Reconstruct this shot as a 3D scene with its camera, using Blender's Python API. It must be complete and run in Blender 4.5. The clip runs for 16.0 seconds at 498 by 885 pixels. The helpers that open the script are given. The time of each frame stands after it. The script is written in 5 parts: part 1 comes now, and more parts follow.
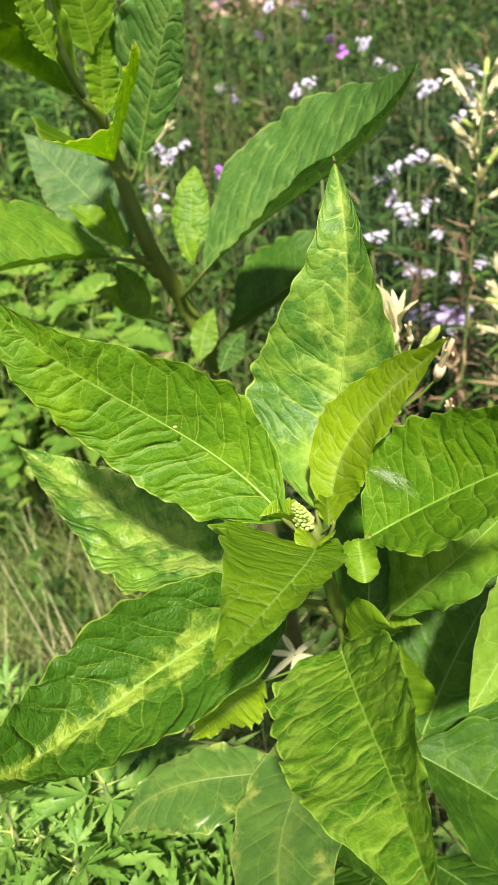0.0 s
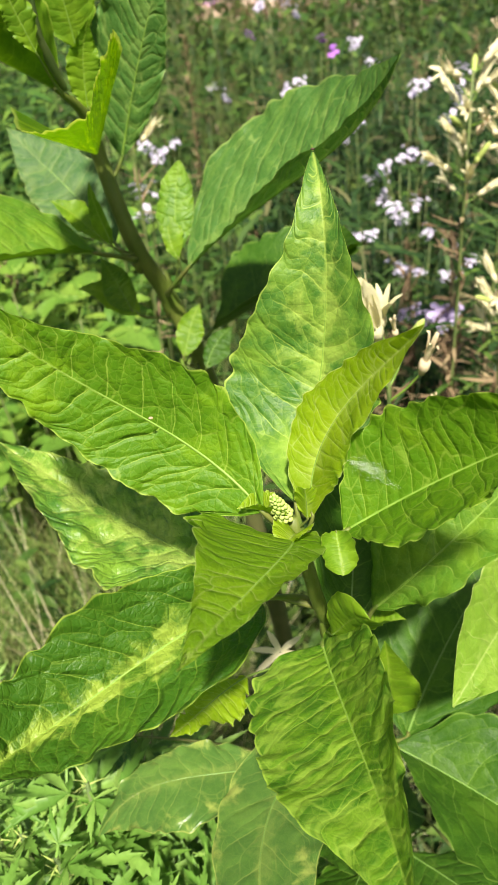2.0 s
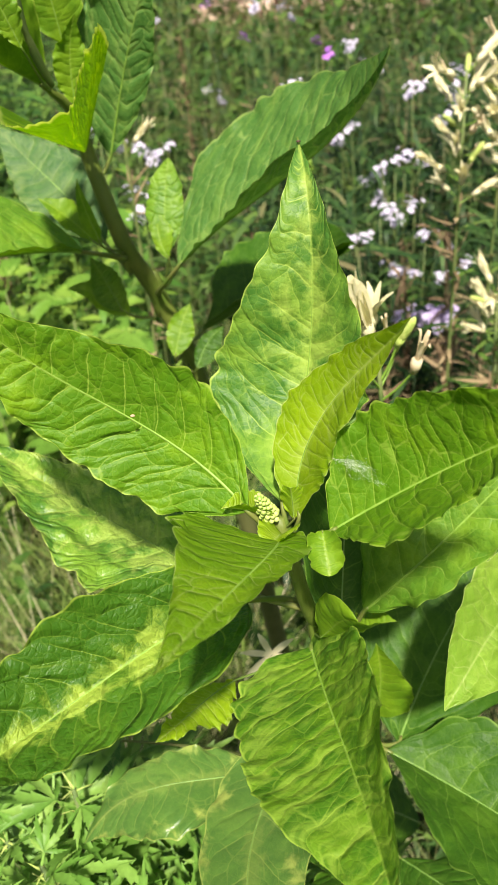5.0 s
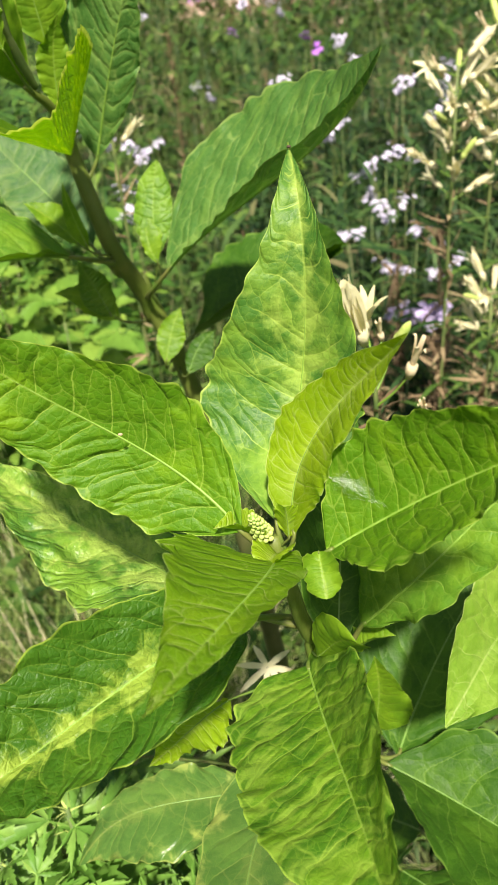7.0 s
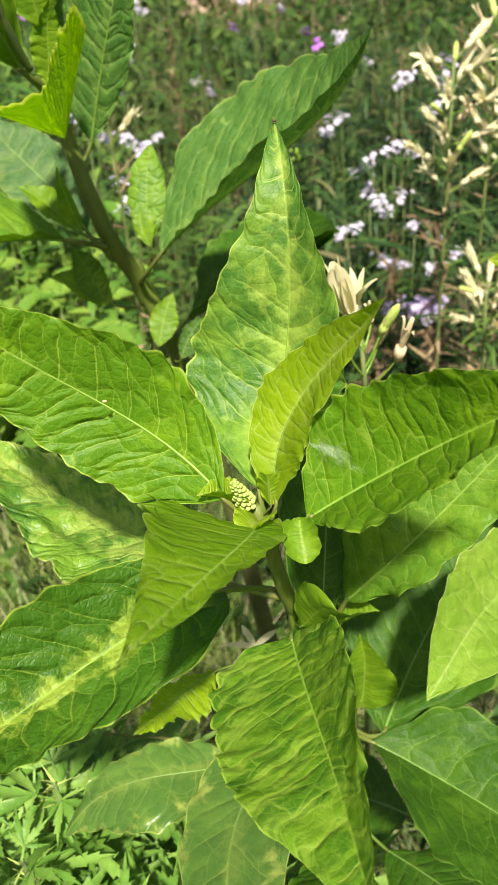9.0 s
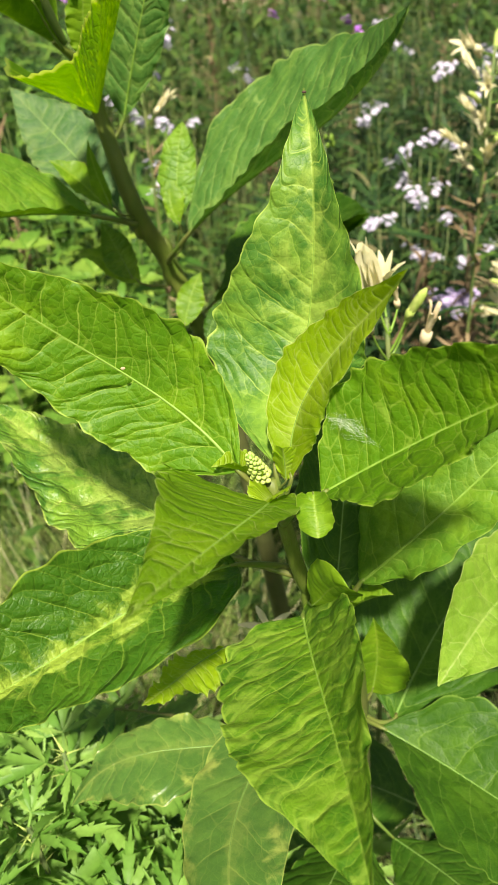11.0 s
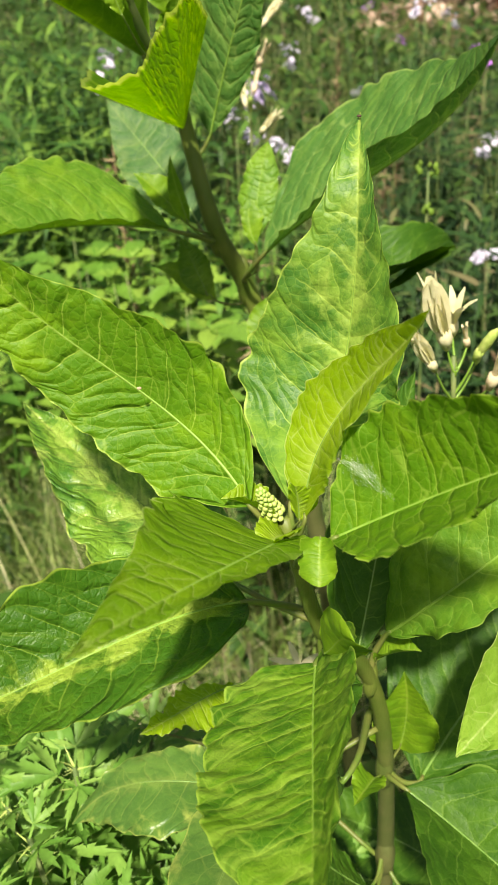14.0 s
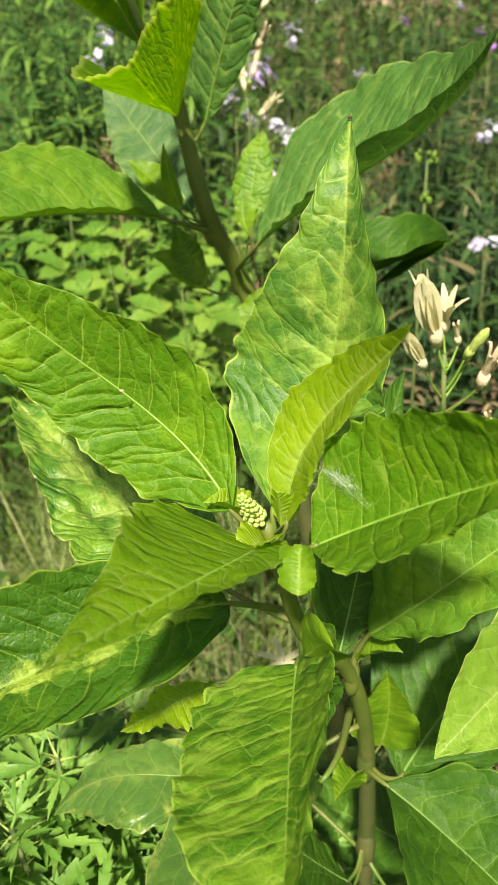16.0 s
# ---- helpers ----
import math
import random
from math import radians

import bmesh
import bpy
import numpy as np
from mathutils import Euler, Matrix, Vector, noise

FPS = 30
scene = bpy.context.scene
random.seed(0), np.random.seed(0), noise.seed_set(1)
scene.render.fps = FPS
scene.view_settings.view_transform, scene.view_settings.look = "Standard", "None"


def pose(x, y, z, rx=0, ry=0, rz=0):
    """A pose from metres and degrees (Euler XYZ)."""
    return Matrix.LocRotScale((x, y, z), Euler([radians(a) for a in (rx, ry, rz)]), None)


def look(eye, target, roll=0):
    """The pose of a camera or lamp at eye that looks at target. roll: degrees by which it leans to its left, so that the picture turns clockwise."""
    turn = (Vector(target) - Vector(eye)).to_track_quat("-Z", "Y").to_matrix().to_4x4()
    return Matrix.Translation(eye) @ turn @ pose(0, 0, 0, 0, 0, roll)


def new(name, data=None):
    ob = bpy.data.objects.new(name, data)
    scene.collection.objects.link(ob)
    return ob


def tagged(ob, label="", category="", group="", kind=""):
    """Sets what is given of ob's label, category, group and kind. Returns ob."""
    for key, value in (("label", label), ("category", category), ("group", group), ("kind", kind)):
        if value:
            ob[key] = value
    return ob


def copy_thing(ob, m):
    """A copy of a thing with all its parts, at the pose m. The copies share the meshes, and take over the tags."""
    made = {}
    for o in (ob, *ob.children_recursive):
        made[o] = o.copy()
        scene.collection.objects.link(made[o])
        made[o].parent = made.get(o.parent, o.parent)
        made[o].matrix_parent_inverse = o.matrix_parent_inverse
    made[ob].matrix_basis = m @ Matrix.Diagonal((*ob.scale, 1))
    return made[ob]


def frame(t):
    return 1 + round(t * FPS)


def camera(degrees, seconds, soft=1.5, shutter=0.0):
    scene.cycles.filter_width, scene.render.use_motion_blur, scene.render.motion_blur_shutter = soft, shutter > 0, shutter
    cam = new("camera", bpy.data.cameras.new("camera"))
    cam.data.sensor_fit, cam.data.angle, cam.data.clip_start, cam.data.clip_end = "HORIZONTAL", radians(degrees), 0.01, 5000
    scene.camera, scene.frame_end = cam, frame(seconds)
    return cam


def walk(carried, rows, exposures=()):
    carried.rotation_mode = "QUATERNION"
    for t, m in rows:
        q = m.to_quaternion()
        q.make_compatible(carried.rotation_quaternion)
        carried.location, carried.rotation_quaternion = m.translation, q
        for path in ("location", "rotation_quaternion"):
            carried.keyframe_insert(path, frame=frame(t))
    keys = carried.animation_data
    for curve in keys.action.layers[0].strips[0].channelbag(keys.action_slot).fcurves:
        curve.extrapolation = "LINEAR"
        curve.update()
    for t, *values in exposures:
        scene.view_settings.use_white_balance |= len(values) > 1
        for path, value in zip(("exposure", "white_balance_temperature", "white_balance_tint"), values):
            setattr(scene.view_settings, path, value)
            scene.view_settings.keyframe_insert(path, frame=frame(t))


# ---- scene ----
cam = camera(33.9, 16.0, soft=1.3)
cam.data.dof.use_dof, cam.data.dof.focus_distance, cam.data.dof.aperture_fstop = True, 0.30, 32.0
METRES, EYE, TILT, LEAN, TURN = 0.40, 1.45, -36.0, 5.0, 0.0
ROWS = [
    (0.0, 0.0, 0.0, 0.0, 0.0, 0.0, -0.0),
    (0.5, 0.029, 0.0053, -0.0024, -0.14, 0.29, 0.19),
    (1.0, 0.0195, 0.0014, 0.0128, -0.28, 0.42, 0.24),
    (1.5, 0.0088, -0.0018, -0.0088, -0.35, 0.24, 0.22),
    (2.0, 0.0158, 0.0103, -0.009, -0.39, 0.08, 0.19),
    (2.5, 0.0339, 0.0241, -0.0162, -0.56, -0.08, 0.11),
    (3.0, 0.0198, 0.0095, -0.0093, -0.62, -0.03, -0.02),
    (5.5, 0.0342, 0.0368, -0.008, -0.57, 0.34, 0.63),
    (6.0, 0.0531, 0.0526, 0.0056, -0.68, 0.14, 1.05),
    (6.5, 0.0352, 0.0561, 0.0085, -0.89, 0.03, 1.12),
    (7.0, 0.0294, 0.0521, 0.0053, -0.99, 0.01, 1.05),
    (7.5, 0.0348, 0.0315, -0.0076, -1.02, 0.12, 0.86),
    (8.0, 0.0461, 0.028, -0.0124, -0.99, 0.2, 0.75),
    (10.5, 0.0378, 0.0606, -0.0291, -0.67, -0.66, -0.54),
    (11.0, 0.0518, 0.0457, -0.0379, 0.79, -0.7, -1.51),
    (11.5, 0.1265, 0.0243, -0.066, 2.31, -0.56, -2.76),
    (12.0, 0.2562, -0.0513, -0.0894, 6.0, 1.13, -5.54),
    (12.5, 0.155, 0.0404, -0.0756, 8.3, 2.83, -5.99),
    (13.0, 0.0817, 0.0995, -0.0059, 7.71, 3.34, -4.86),
    (13.5, 0.0758, 0.0807, 0.0066, 7.41, 1.82, -6.06),
    (14.0, 0.1184, 0.0844, -0.0205, 7.62, 0.1, -7.05),
    (14.5, 0.1192, 0.0748, -0.0193, 7.03, -0.86, -7.98),
    (15.0, 0.1522, 0.0892, 0.0034, 7.54, -1.65, -7.79),
    (15.5, 0.1435, 0.0873, 0.0021, 7.26, -1.41, -8.01),
    (16.0, 0.1262, 0.0893, 0.0015, 7.36, -1.26, -8.09),
]
EXPOSURES = [(0.0, 0.88, 6700.0, 18.0), (8.2, 0.84, 6700.0, 18.0), (10.3, 0.83, 7000.0, 15.0), (16.0, 0.82, 7000.0, 15.0)]
walk(cam, [(t, pose(0, 0, EYE, TILT, LEAN, TURN) @ pose(METRES * x, METRES * y, METRES * z, 90 + pitch, roll, yaw)) for t, x, y, z, yaw, pitch, roll in ROWS],
     EXPOSURES)

# ---- light ----
SUN_EL, SUN_AZ = 56.0, 174.0          # azimuth clockwise from +y: behind the camera
world = bpy.data.worlds.new("world")
scene.world = world
world.use_nodes = True
wn = world.node_tree.nodes
sky = wn.new("ShaderNodeTexSky")
sky.sky_type, sky.sun_disc = "NISHITA", False
sky.sun_elevation, sky.sun_rotation = radians(SUN_EL), radians(SUN_AZ)
sky.air_density, sky.dust_density, sky.ozone_density = 1.0, 4.0, 1.0
world.node_tree.links.new(sky.outputs[0], wn["Background"].inputs[0])
wn["Background"].inputs[1].default_value = 0.047
sun = new("sun", bpy.data.lights.new("sun", "SUN"))
sun.data.energy, sun.data.angle, sun.data.color = 5.0, radians(3.0), (1.0, 0.95, 0.86)
sun_dir = Vector((math.sin(radians(SUN_AZ)) * math.cos(radians(SUN_EL)), math.cos(radians(SUN_AZ)) * math.cos(radians(SUN_EL)), math.sin(radians(SUN_EL))))
sun.matrix_world = look(sun_dir * 20, (0, 0, 0))


# ---- materials ----
class Nodes:
    """Short hand for a node tree."""

    def __init__(self, name):
        self.mat = bpy.data.materials.new(name)
        self.mat.use_nodes = True
        self.tree = self.mat.node_tree
        self.tree.nodes.clear()
        self.out = self.tree.nodes.new("ShaderNodeOutputMaterial")

    def add(self, kind, **sockets):
        node = self.tree.nodes.new(kind)
        for key, value in sockets.items():
            self.put(node.inputs[key.replace("_", " ")], value)
        return node

    def put(self, socket, value):
        if isinstance(value, bpy.types.NodeSocket):
            self.tree.links.new(value, socket)
        elif isinstance(value, bpy.types.Node):
            self.tree.links.new(value.outputs[0], socket)
        else:
            socket.default_value = value

    def math(self, op, a, b=0.0, clamp=False):
        node = self.tree.nodes.new("ShaderNodeMath")
        node.operation, node.use_clamp = op, clamp
        self.put(node.inputs[0], a)
        self.put(node.inputs[1], b)
        return node.outputs[0]

    def step(self, value, low, high, to_low=0.0, to_high=1.0):
        node = self.tree.nodes.new("ShaderNodeMapRange")
        node.interpolation_type = "SMOOTHSTEP"
        for i, v in enumerate((value, low, high, to_low, to_high)):
            self.put(node.inputs[i], v)
        return node.outputs[0]

    def mix(self, fac, a, b):
        node = self.tree.nodes.new("ShaderNodeMix")
        node.data_type = "RGBA"
        self.put(node.inputs[0], fac)
        for socket, value in ((node.inputs[6], a), (node.inputs[7], b)):
            self.put(socket, (*value, 1.0) if isinstance(value, tuple) and len(value) == 3 else value)
        return node.outputs[2]

    def noise(self, vector, scale, detail=3.0, rough=0.55, distort=0.0):
        node = self.tree.nodes.new("ShaderNodeTexNoise")
        if vector is not None:
            self.put(node.inputs["Vector"], vector)
        for key, value in (("Scale", scale), ("Detail", detail), ("Roughness", rough), ("Distortion", distort)):
            node.inputs[key].default_value = value
        return node.outputs[0]

    def vec(self, x, y, z=0.0):
        node = self.tree.nodes.new("ShaderNodeCombineXYZ")
        for i, v in enumerate((x, y, z)):
            self.put(node.inputs[i], v)
        return node.outputs[0]

    def finish(self, colour, rough, normal=None, thin=0.0, thin_colour=None, specular=0.5):
        bsdf = self.add("ShaderNodeBsdfPrincipled")
        self.put(bsdf.inputs["Base Color"], (*colour, 1.0) if isinstance(colour, tuple) else colour)
        self.put(bsdf.inputs["Roughness"], rough)
        bsdf.inputs["Specular IOR Level"].default_value = specular
        if normal is not None:
            self.put(bsdf.inputs["Normal"], normal)
        shader = bsdf.outputs[0]
        if thin:
            glow = self.add("ShaderNodeBsdfTranslucent")
            self.put(glow.inputs[0], thin_colour if thin_colour is not None else bsdf.inputs["Base Color"].links[0].from_socket)
            if normal is not None:
                self.put(glow.inputs["Normal"], normal)
            blend = self.add("ShaderNodeMixShader")
            self.put(blend.inputs[0], thin)
            self.put(blend.inputs[1], shader)
            self.put(blend.inputs[2], glow)
            shader = blend.outputs[0]
        self.tree.links.new(shader, self.out.inputs[0])
        return self.mat


def leaf_material(name, deep, fresh, pale, patch=0.5, centre=0.0, rough=0.5, thin=0.3, relief=1.0, vein=0.5, crisp=0.5, crumple=0.10, streak=0.0, reach=1.35, margin=0.0, specular=0.36):
    """A pinnately veined leaf. Maps: "part" runs from base to tip and from margin to margin, "size" in lengths of 4 cm along and across, "vein" counts the side veins.
    patch: how much of it is fresh instead of deep green; centre: the pale zone along the midrib; crisp: how far blotches end at veins; streak: pale along the side veins; margin: pale blotches along the margin."""
    n = Nodes(name)
    part_map, size_map, vein_map = (n.add("ShaderNodeUVMap") for _ in range(3))
    part_map.uv_map, size_map.uv_map, vein_map.uv_map = "part", "size", "vein"
    sep = n.add("ShaderNodeSeparateXYZ", Vector=part_map)
    across = sep.outputs[1]
    signed = n.math("MULTIPLY_ADD", across, 2.0)
    signed.node.inputs[2].default_value = -1.0
    v = n.math("ABSOLUTE", signed)
    msep = n.add("ShaderNodeSeparateXYZ", Vector=size_map)
    along, wide = msep.outputs[0], msep.outputs[1]
    q = n.math("ABSOLUTE", wide)
    side = n.math("GREATER_THAN", signed, 0.0)
    seed = n.math("MULTIPLY", n.add("ShaderNodeObjectInfo").outputs["Random"], 37.0)
    flat = n.vec(along, wide, seed)
    fine = n.noise(flat, 9.0, 4.0, 0.6)
    # side veins, and the uneven net of veins between them
    tau = n.math("ADD", n.add("ShaderNodeSeparateXYZ", Vector=vein_map).outputs[0], n.math("MULTIPLY", side, 0.43))
    tau = n.math("ADD", tau, n.math("MULTIPLY", n.math("SUBTRACT", n.noise(flat, 4.0, 3.0), 0.5), 0.22))
    dist = n.math("PINGPONG", tau, 0.5)
    bent = n.math("ADD", n.math("MULTIPLY", q, 3.1), n.math("MULTIPLY", n.noise(flat, 2.2, 2.0), 0.8))
    mesh_at = n.vec(n.math("MULTIPLY", tau, 1.25), bent, n.math("ADD", seed, n.math("MULTIPLY", side, 7.0)))
    cells = n.add("ShaderNodeTexVoronoi", Vector=mesh_at, Scale=1.0, Randomness=0.85)
    between = n.add("ShaderNodeTexVoronoi", Vector=mesh_at, Scale=1.0, Randomness=0.85)
    between.feature = "DISTANCE_TO_EDGE"
    rung_dist = between.outputs["Distance"]
    net = n.add("ShaderNodeTexVoronoi", Vector=flat, Scale=13.0, Randomness=0.95)
    net.feature = "DISTANCE_TO_EDGE"
    fade = n.step(v, 0.55, 0.90, 1.0, 0.10)
    line = n.math("MULTIPLY", n.step(dist, 0.006, 0.028, 1.0, 0.0), fade)
    rung_line = n.math("MULTIPLY", n.step(rung_dist, 0.004, 0.030, 1.0, 0.0), n.step(n.noise(flat, 3.0, 2.0), 0.30, 0.60, 0.15, 1.0))
    net_line = n.step(net.outputs[0], 0.0, 0.05, 1.0, 0.0)
    rise = n.math("MULTIPLY", n.step(dist, -0.03, 0.17), n.step(v, 0.6, 0.95, 1.0, 0.4))
    rung_rise = n.step(rung_dist, -0.04, 0.24)
    net_rise = n.step(net.outputs[0], 0.0, 0.22)
    rib = n.step(q, 0.006, 0.018, 1.0, 0.0)
    # colour: cells between veins differ a little, blotches are ragged at several sizes
    cell = n.add("ShaderNodeSeparateXYZ", Vector=cells.outputs["Color"])
    jump = n.math("MULTIPLY", n.math("SUBTRACT", cell.outputs[0], 0.5), 0.22 * crisp)
    drawn = n.vec(n.math("MULTIPLY", tau, 1.15), n.math("MULTIPLY", wide, 1.5), seed)
    ragged = n.math("MULTIPLY", n.math("SUBTRACT", n.noise(flat, 13.0, 5.0, 0.72), 0.5), 0.30)
    big = n.noise(drawn if streak else flat, 1.7, 2.0 if streak else 4.0, 0.55, 0.4)
    blotch = n.math("ADD", n.math("ADD", big, jump), ragged)
    fac = n.step(blotch, 0.70 - 0.5 * patch, 0.98 - 0.5 * patch)
    colour = n.mix(fac, deep, fresh)
    colour = n.mix(n.math("MULTIPLY", n.step(fine, 0.35, 0.75), 0.3), colour, fresh)
    if centre:
        zone = n.math("ADD", n.math("SUBTRACT", 1.0, n.math("MULTIPLY", v, reach)), n.math("MULTIPLY", n.math("SUBTRACT", n.noise(flat, 2.6, 6.0, 0.66, 0.5), 0.5), 2.3))
        zone = n.math("ADD", n.math("ADD", zone, n.math("MULTIPLY", n.math("SUBTRACT", 0.6, rise), 0.12)), n.math("ADD", n.math("MULTIPLY", jump, 2.6), ragged))
        colour = n.mix(n.math("MULTIPLY", n.step(zone, 0.50, 1.05), centre), colour, pale)
    if streak:
        vein_zone = n.math("ADD", n.math("MULTIPLY", n.step(dist, 0.0, 0.16, 1.0, 0.0), 0.35), n.math("MULTIPLY", n.math("SUBTRACT", n.noise(drawn, 2.0, 3.0, 0.55, 0.5), 0.36), 3.2))
        vein_zone = n.math("ADD", vein_zone, n.math("MULTIPLY", ragged, 1.5))
        colour = n.mix(n.math("MULTIPLY", n.step(vein_zone, 0.25, 1.0), streak), colour, pale)
    if margin:
        rim_zone = n.math("ADD", n.math("MULTIPLY", n.step(v, 0.3, 0.95), 0.55), n.math("MULTIPLY", n.math("SUBTRACT", n.noise(flat, 2.6, 5.0, 0.6, 0.4), 0.5), 2.8))
        colour = n.mix(n.math("MULTIPLY", n.step(n.math("ADD", rim_zone, ragged), 0.42, 0.95), margin), colour, pale)
    colour = n.mix(n.math("MULTIPLY", net_line, 0.34 * vein), colour, pale)
    colour = n.mix(n.math("MULTIPLY", rung_line, 0.75 * vein), colour, pale)
    colour = n.mix(n.math("MULTIPLY", line, 1.25 * vein, True), colour, pale)
    colour = n.mix(n.math("MULTIPLY", rib, 0.32), colour, pale)
    colour = n.mix(n.math("MULTIPLY", n.step(v, 0.972, 0.992), 0.8), colour, pale)
    # relief: the cells stand up between the veins
    height = n.math("ADD", n.math("MULTIPLY", rise, 0.19), n.math("MULTIPLY", rung_rise, 0.21))
    height = n.math("ADD", height, n.math("MULTIPLY", net_rise, 0.035))
    height = n.math("ADD", height, n.math("MULTIPLY", fine, crumple))
    height = n.math("ADD", height, n.math("MULTIPLY", n.noise(flat, 70.0, 2.0), 0.045))
    bump = n.add("ShaderNodeBump", Strength=0.8 * relief, Distance=0.0021, Height=height)
    gloss = n.math("ADD", n.math("MULTIPLY", fine, 0.16), rough - 0.08)
    lit = n.add("ShaderNodeHueSaturation", Color=colour, Saturation=1.12, Value=1.25)
    return n.finish(colour, gloss, bump.outputs[0], thin, lit.outputs[0], specular)


def plain_material(name, low, high, scale=60.0, rough=0.6, thin=0.0, relief=0.3, island=False, specular=0.4):
    """A material between two colours by noise, and from piece to piece."""
    n = Nodes(name)
    co = n.add("ShaderNodeTexCoord").outputs["Object"]
    grain = n.noise(co, scale, 4.0)
    if island:
        chance = n.add("ShaderNodeNewGeometry").outputs["Random Per Island"]
        fac = n.math("ADD", n.math("MULTIPLY", chance, 0.8), n.math("MULTIPLY", n.math("SUBTRACT", grain, 0.4), 0.8), True)
    else:
        fac = n.step(grain, 0.3, 0.7)
    colour = n.mix(fac, low, high)
    bump = n.add("ShaderNodeBump", Strength=relief, Distance=0.002, Height=grain)
    return n.finish(colour, rough, bump.outputs[0], thin, None, specular)


def stem_material(name):
    """Fleshy stem: green at the top, ripening to a dull brownish pink lower down."""
    n = Nodes(name)
    co = n.add("ShaderNodeTexCoord").outputs["Object"]
    height = n.add("ShaderNodeSeparateXYZ", Vector=co).outputs[2]
    grain = n.noise(co, 45.0, 4.0)
    green = n.mix(n.step(grain, 0.3, 0.7), (0.082, 0.138, 0.016), (0.132, 0.170, 0.030))
    ripe = n.mix(n.step(grain, 0.3, 0.7), (0.056, 0.056, 0.030), (0.090, 0.078, 0.046))
    level = n.math("ADD", height, n.math("MULTIPLY", n.math("SUBTRACT", n.noise(co, 18.0, 3.0), 0.5), 0.10))
    colour = n.mix(n.step(level, 0.98, 1.10, 0.55, 0.0), green, ripe)
    streaks = n.add("ShaderNodeMapping", Vector=co)
    streaks.inputs["Scale"].default_value = (1.0, 1.0, 0.06)
    bump = n.add("ShaderNodeBump", Strength=0.35, Distance=0.001, Height=n.noise(streaks.outputs[0], 900.0, 2.0))
    return n.finish(colour, 0.45, bump.outputs[0], 0.0, None, 0.4)


def ramp_material(name, stops, rough=0.6, thin=0.25):
    """Many small pieces in one mesh, each with a colour of its own out of a ramp."""
    n = Nodes(name)
    ramp = n.add("ShaderNodeValToRGB")
    chance = n.add("ShaderNodeNewGeometry").outputs["Random Per Island"]
    co = n.add("ShaderNodeTexCoord").outputs["Object"]
    patchy = n.math("MULTIPLY", n.math("SUBTRACT", n.noise(co, 1.3, 3.0), 0.5), 0.9)
    n.put(ramp.inputs[0], n.math("ADD", chance, patchy, True))
    cr = ramp.color_ramp
    while len(cr.elements) < len(stops):
        cr.elements.new(0.5)
    for e, (at, colour) in zip(cr.elements, stops):
        e.position, e.color = at, (*colour, 1.0)
    grain = n.noise(co, 180.0, 3.0)
    tone = n.add("ShaderNodeHueSaturation", Color=ramp.outputs[0], Value=n.math("MULTIPLY_ADD", grain, 0.7))
    tone.inputs["Value"].links[0].from_node.inputs[2].default_value = 0.65
    return n.finish(tone.outputs[0], rough, None, thin, tone.outputs[0], 0.35)


YOUNG = leaf_material("leaf_young", (0.072, 0.205, 0.004), (0.165, 0.33, 0.006), (0.34, 0.49, 0.07), patch=0.54, rough=0.54, relief=1.6, vein=0.42, crisp=0.25, crumple=0.07, specular=0.34)
BROAD = leaf_material("leaf_broad", (0.075, 0.205, 0.004), (0.16, 0.32, 0.008), (0.34, 0.49, 0.07), patch=0.52, rough=0.54, thin=0.32, relief=1.2, vein=0.42, crisp=0.25, crumple=0.12, specular=0.3)
SMOOTH = leaf_material("leaf_smooth", (0.15, 0.32, 0.008), (0.225, 0.4, 0.012), (0.4, 0.53, 0.13), patch=0.55, rough=0.54, thin=0.58, relief=1.3, vein=0.55, crisp=0.15, crumple=0.08, specular=0.3)
BRIGHT = leaf_material("leaf_bright", (0.24, 0.4, 0.006), (0.34, 0.51, 0.01), (0.56, 0.66, 0.2), patch=0.52, centre=0.2, rough=0.48, thin=0.5, relief=0.6, vein=0.45, crisp=0.2, crumple=0.1)
CUP = leaf_material("leaf_cupped", (0.1, 0.26, 0.006), (0.25, 0.44, 0.01), (0.46, 0.58, 0.12), patch=0.48, thin=0.58, relief=1.4, vein=0.12, crisp=0.3, crumple=0.2, streak=0.01)
MOSAIC = leaf_material("leaf_mosaic", (0.034, 0.118, 0.006), (0.075, 0.185, 0.01), (0.3, 0.43, 0.055), patch=0.45, centre=0.85, rough=0.44, thin=0.25, relief=2.5, vein=0.24, crisp=0.6, crumple=0.12, reach=1.5)
STREAKY = leaf_material("leaf_streaky", (0.05, 0.165, 0.008), (0.135, 0.29, 0.014), (0.32, 0.49, 0.06), patch=0.6, rough=0.42, thin=0.36, relief=1.2, vein=0.55, crisp=0.4, crumple=0.18, streak=0.5, specular=0.45)
UPRIGHT = leaf_material("leaf_upright", (0.05, 0.165, 0.02), (0.18, 0.34, 0.035), (0.38, 0.53, 0.09), patch=0.6, centre=0.6, thin=0.28, relief=1.1, vein=0.42, crisp=0.35, crumple=0.16, reach=0.95)
LUSH = leaf_material("leaf_lush", (0.078, 0.205, 0.012), (0.155, 0.305, 0.018), (0.25, 0.39, 0.06), patch=0.55, centre=0.15, thin=0.28, relief=1.2, vein=0.45, crumple=0.14)
PUCKER = leaf_material("leaf_puckered", (0.05, 0.17, 0.018), (0.19, 0.37, 0.035), (0.46, 0.6, 0.12), patch=0.66, centre=0.5, rough=0.36, thin=0.32, relief=1.7, vein=0.12, crisp=0.4, crumple=0.25, reach=0.8, margin=0.6, specular=0.5)
